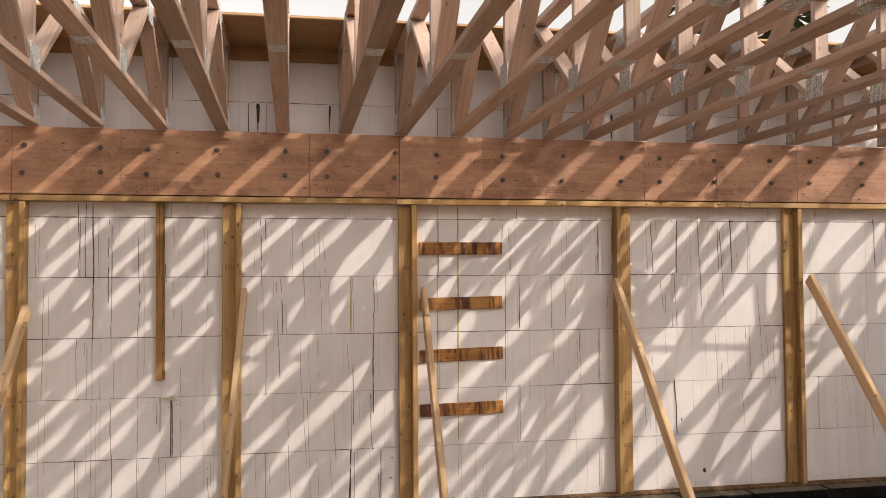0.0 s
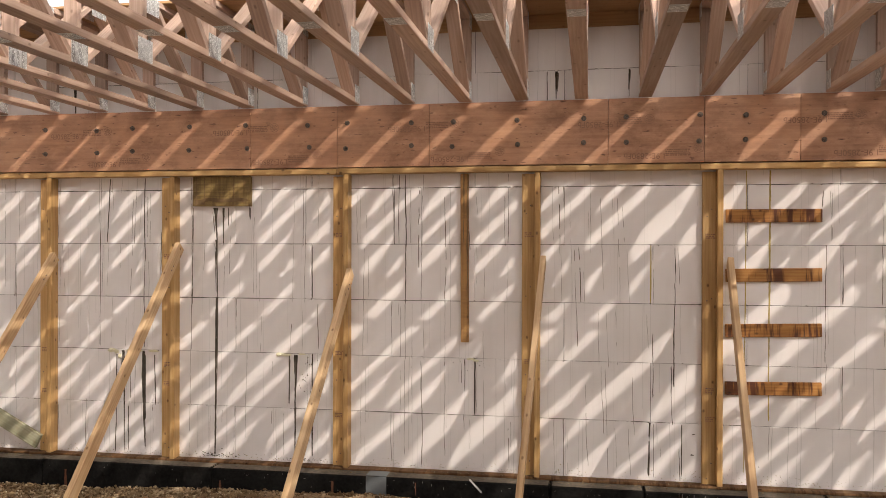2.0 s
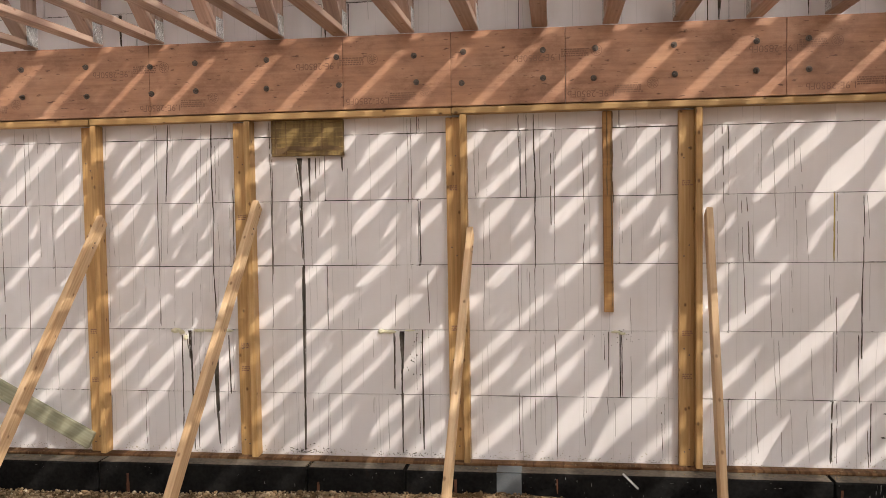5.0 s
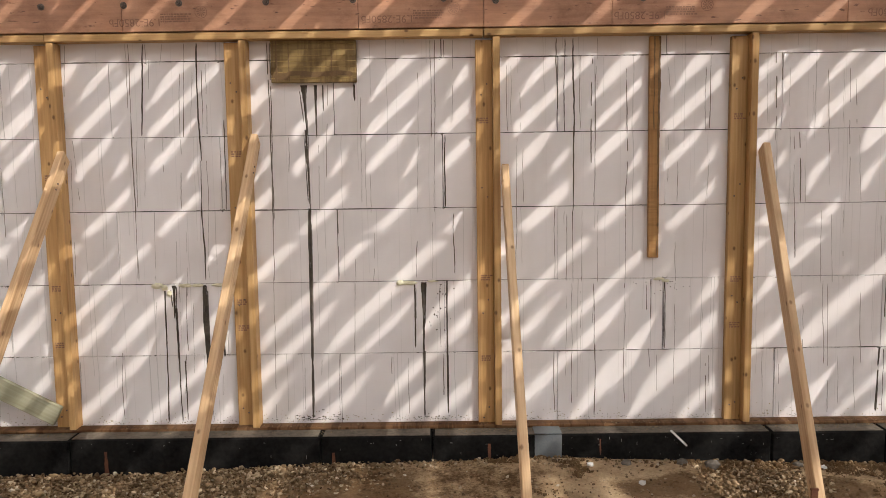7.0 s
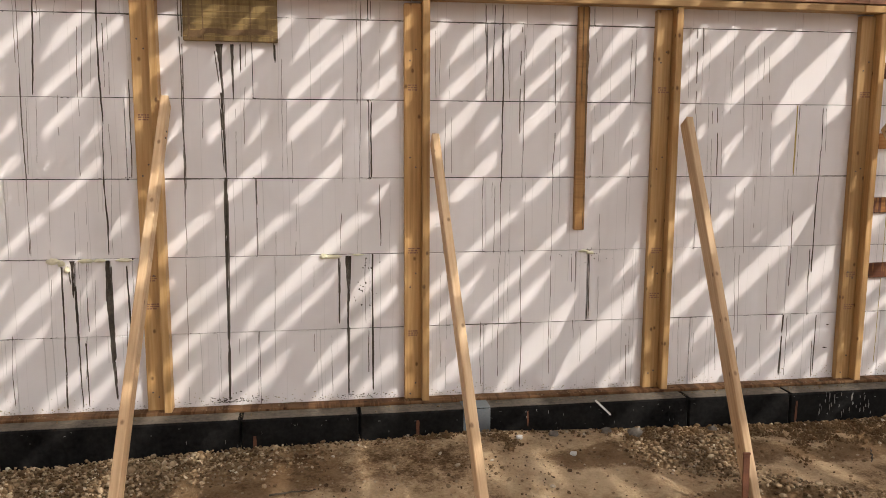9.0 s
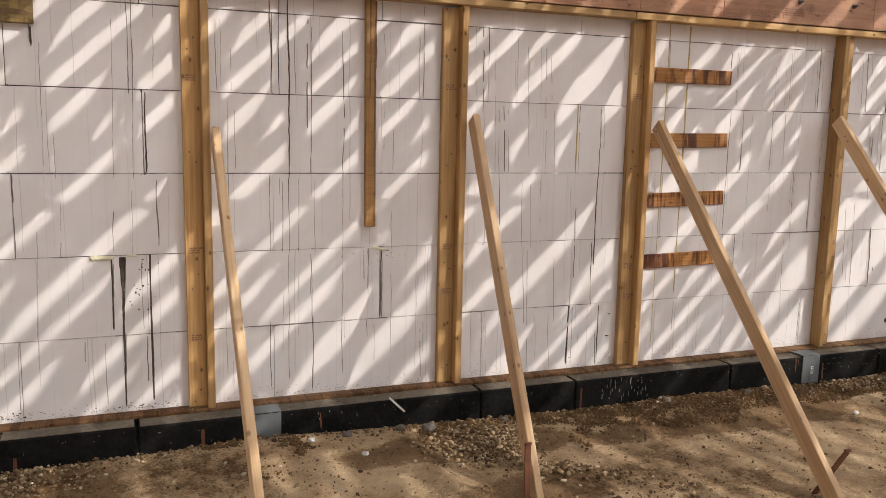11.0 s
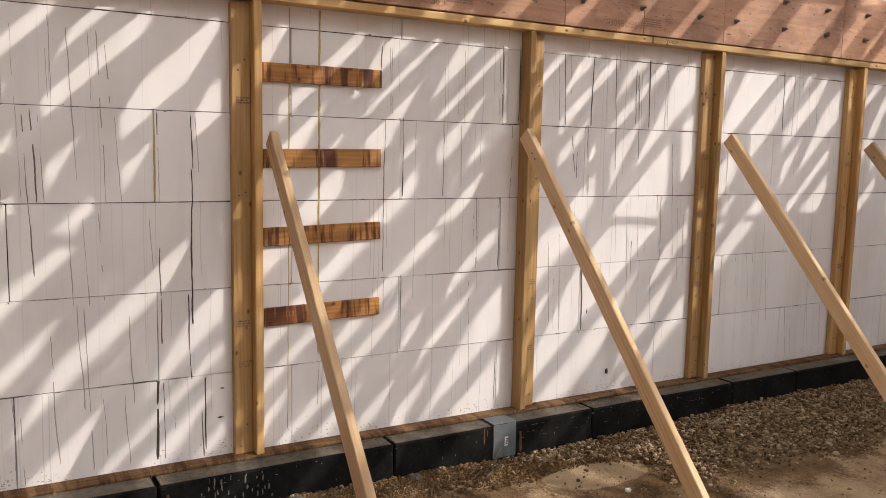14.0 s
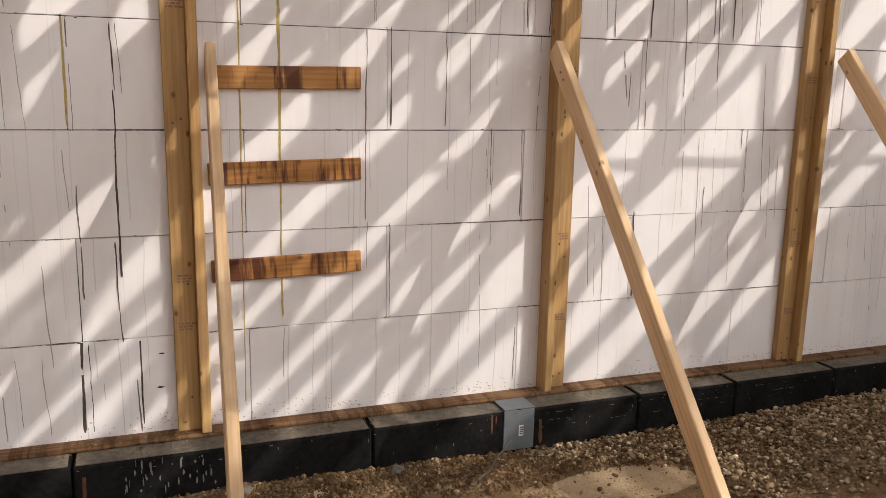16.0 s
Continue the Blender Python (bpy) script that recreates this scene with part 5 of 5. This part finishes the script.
for k in range(5000):
    x = rng.uniform(LEFT_X + 0.3, 5.8)
    if noise.noise((x * 2.2, 8.0, 0.0)) + 0.6 * noise.noise((x * 9.0, 2.0, 0.0)) < rng.uniform(-0.5, 0.6):
        continue
    on_sill = rng.uniform(0, 1) < 0.35
    y = rng.uniform(5.912, 5.99) if on_sill else 5.9 - abs(rng.gauss(0, 0.035))
    if y < 5.81:
        continue
    size = min(0.008, rng.lognormvariate(-6.1, 0.45))
    crumbs.append((x, y, (LEDGE_Z + 0.0205 if on_sill else LEDGE_Z + 0.003) + size * 0.3, size))
scatter("ledge_crumbs", crumbs, CRUMB, "tan dirt crumbs and sawdust lying along the ledge", "debris")


# ---- far trees that rise beyond the wall ----
def conifer(x, y, height, seed):
    r = random.Random(seed)
    t = thing("tree", (x, y, 0.04), "tall dark conifer standing beyond the wall", "tree", "trees beyond the wall")
    bm = bmesh.new()
    bmesh.ops.create_cone(bm, cap_ends=True, segments=8, radius1=height * 0.018, radius2=0.03, depth=height)
    part("trunk", bm, BARK, t, "", Matrix.Translation((x, y, height / 2)))
    bm = bmesh.new()
    for k in range(int(height * 34)):
        z = height * (0.12 + 0.88 * r.random() ** 0.8)
        reach = (1 - z / height) * height * 0.2 + 0.25
        a = r.uniform(0, math.tau)
        d0, d1 = reach * r.uniform(0.05, 0.5), reach * r.uniform(0.6, 1.1)
        w = 0.12 + 0.12 * r.random()
        c, s = math.cos(a), math.sin(a)
        drop = (d1 - d0) * r.uniform(0.2, 0.5)
        q = [(d0, -w * 0.4, 0), (d1 * 0.8, -w, -drop * 0.7), (d1, 0, -drop), (d1 * 0.8, w, -drop * 0.7), (d0, w * 0.4, 0)]
        bm.faces.new([bm.verts.new((c * u - s * v, s * u + c * v, z + h)) for u, v, h in q])
    part("crown", bm, LEAF, t, "", Matrix.Translation((x, y, 0)))


for k, (x, y, h) in enumerate(((14, 26, 15), (18.5, 27, 17), (22, 25, 14), (26, 28, 18), (30, 27, 15), (10.5, 34, 13))):
    conifer(x, y, h, k)
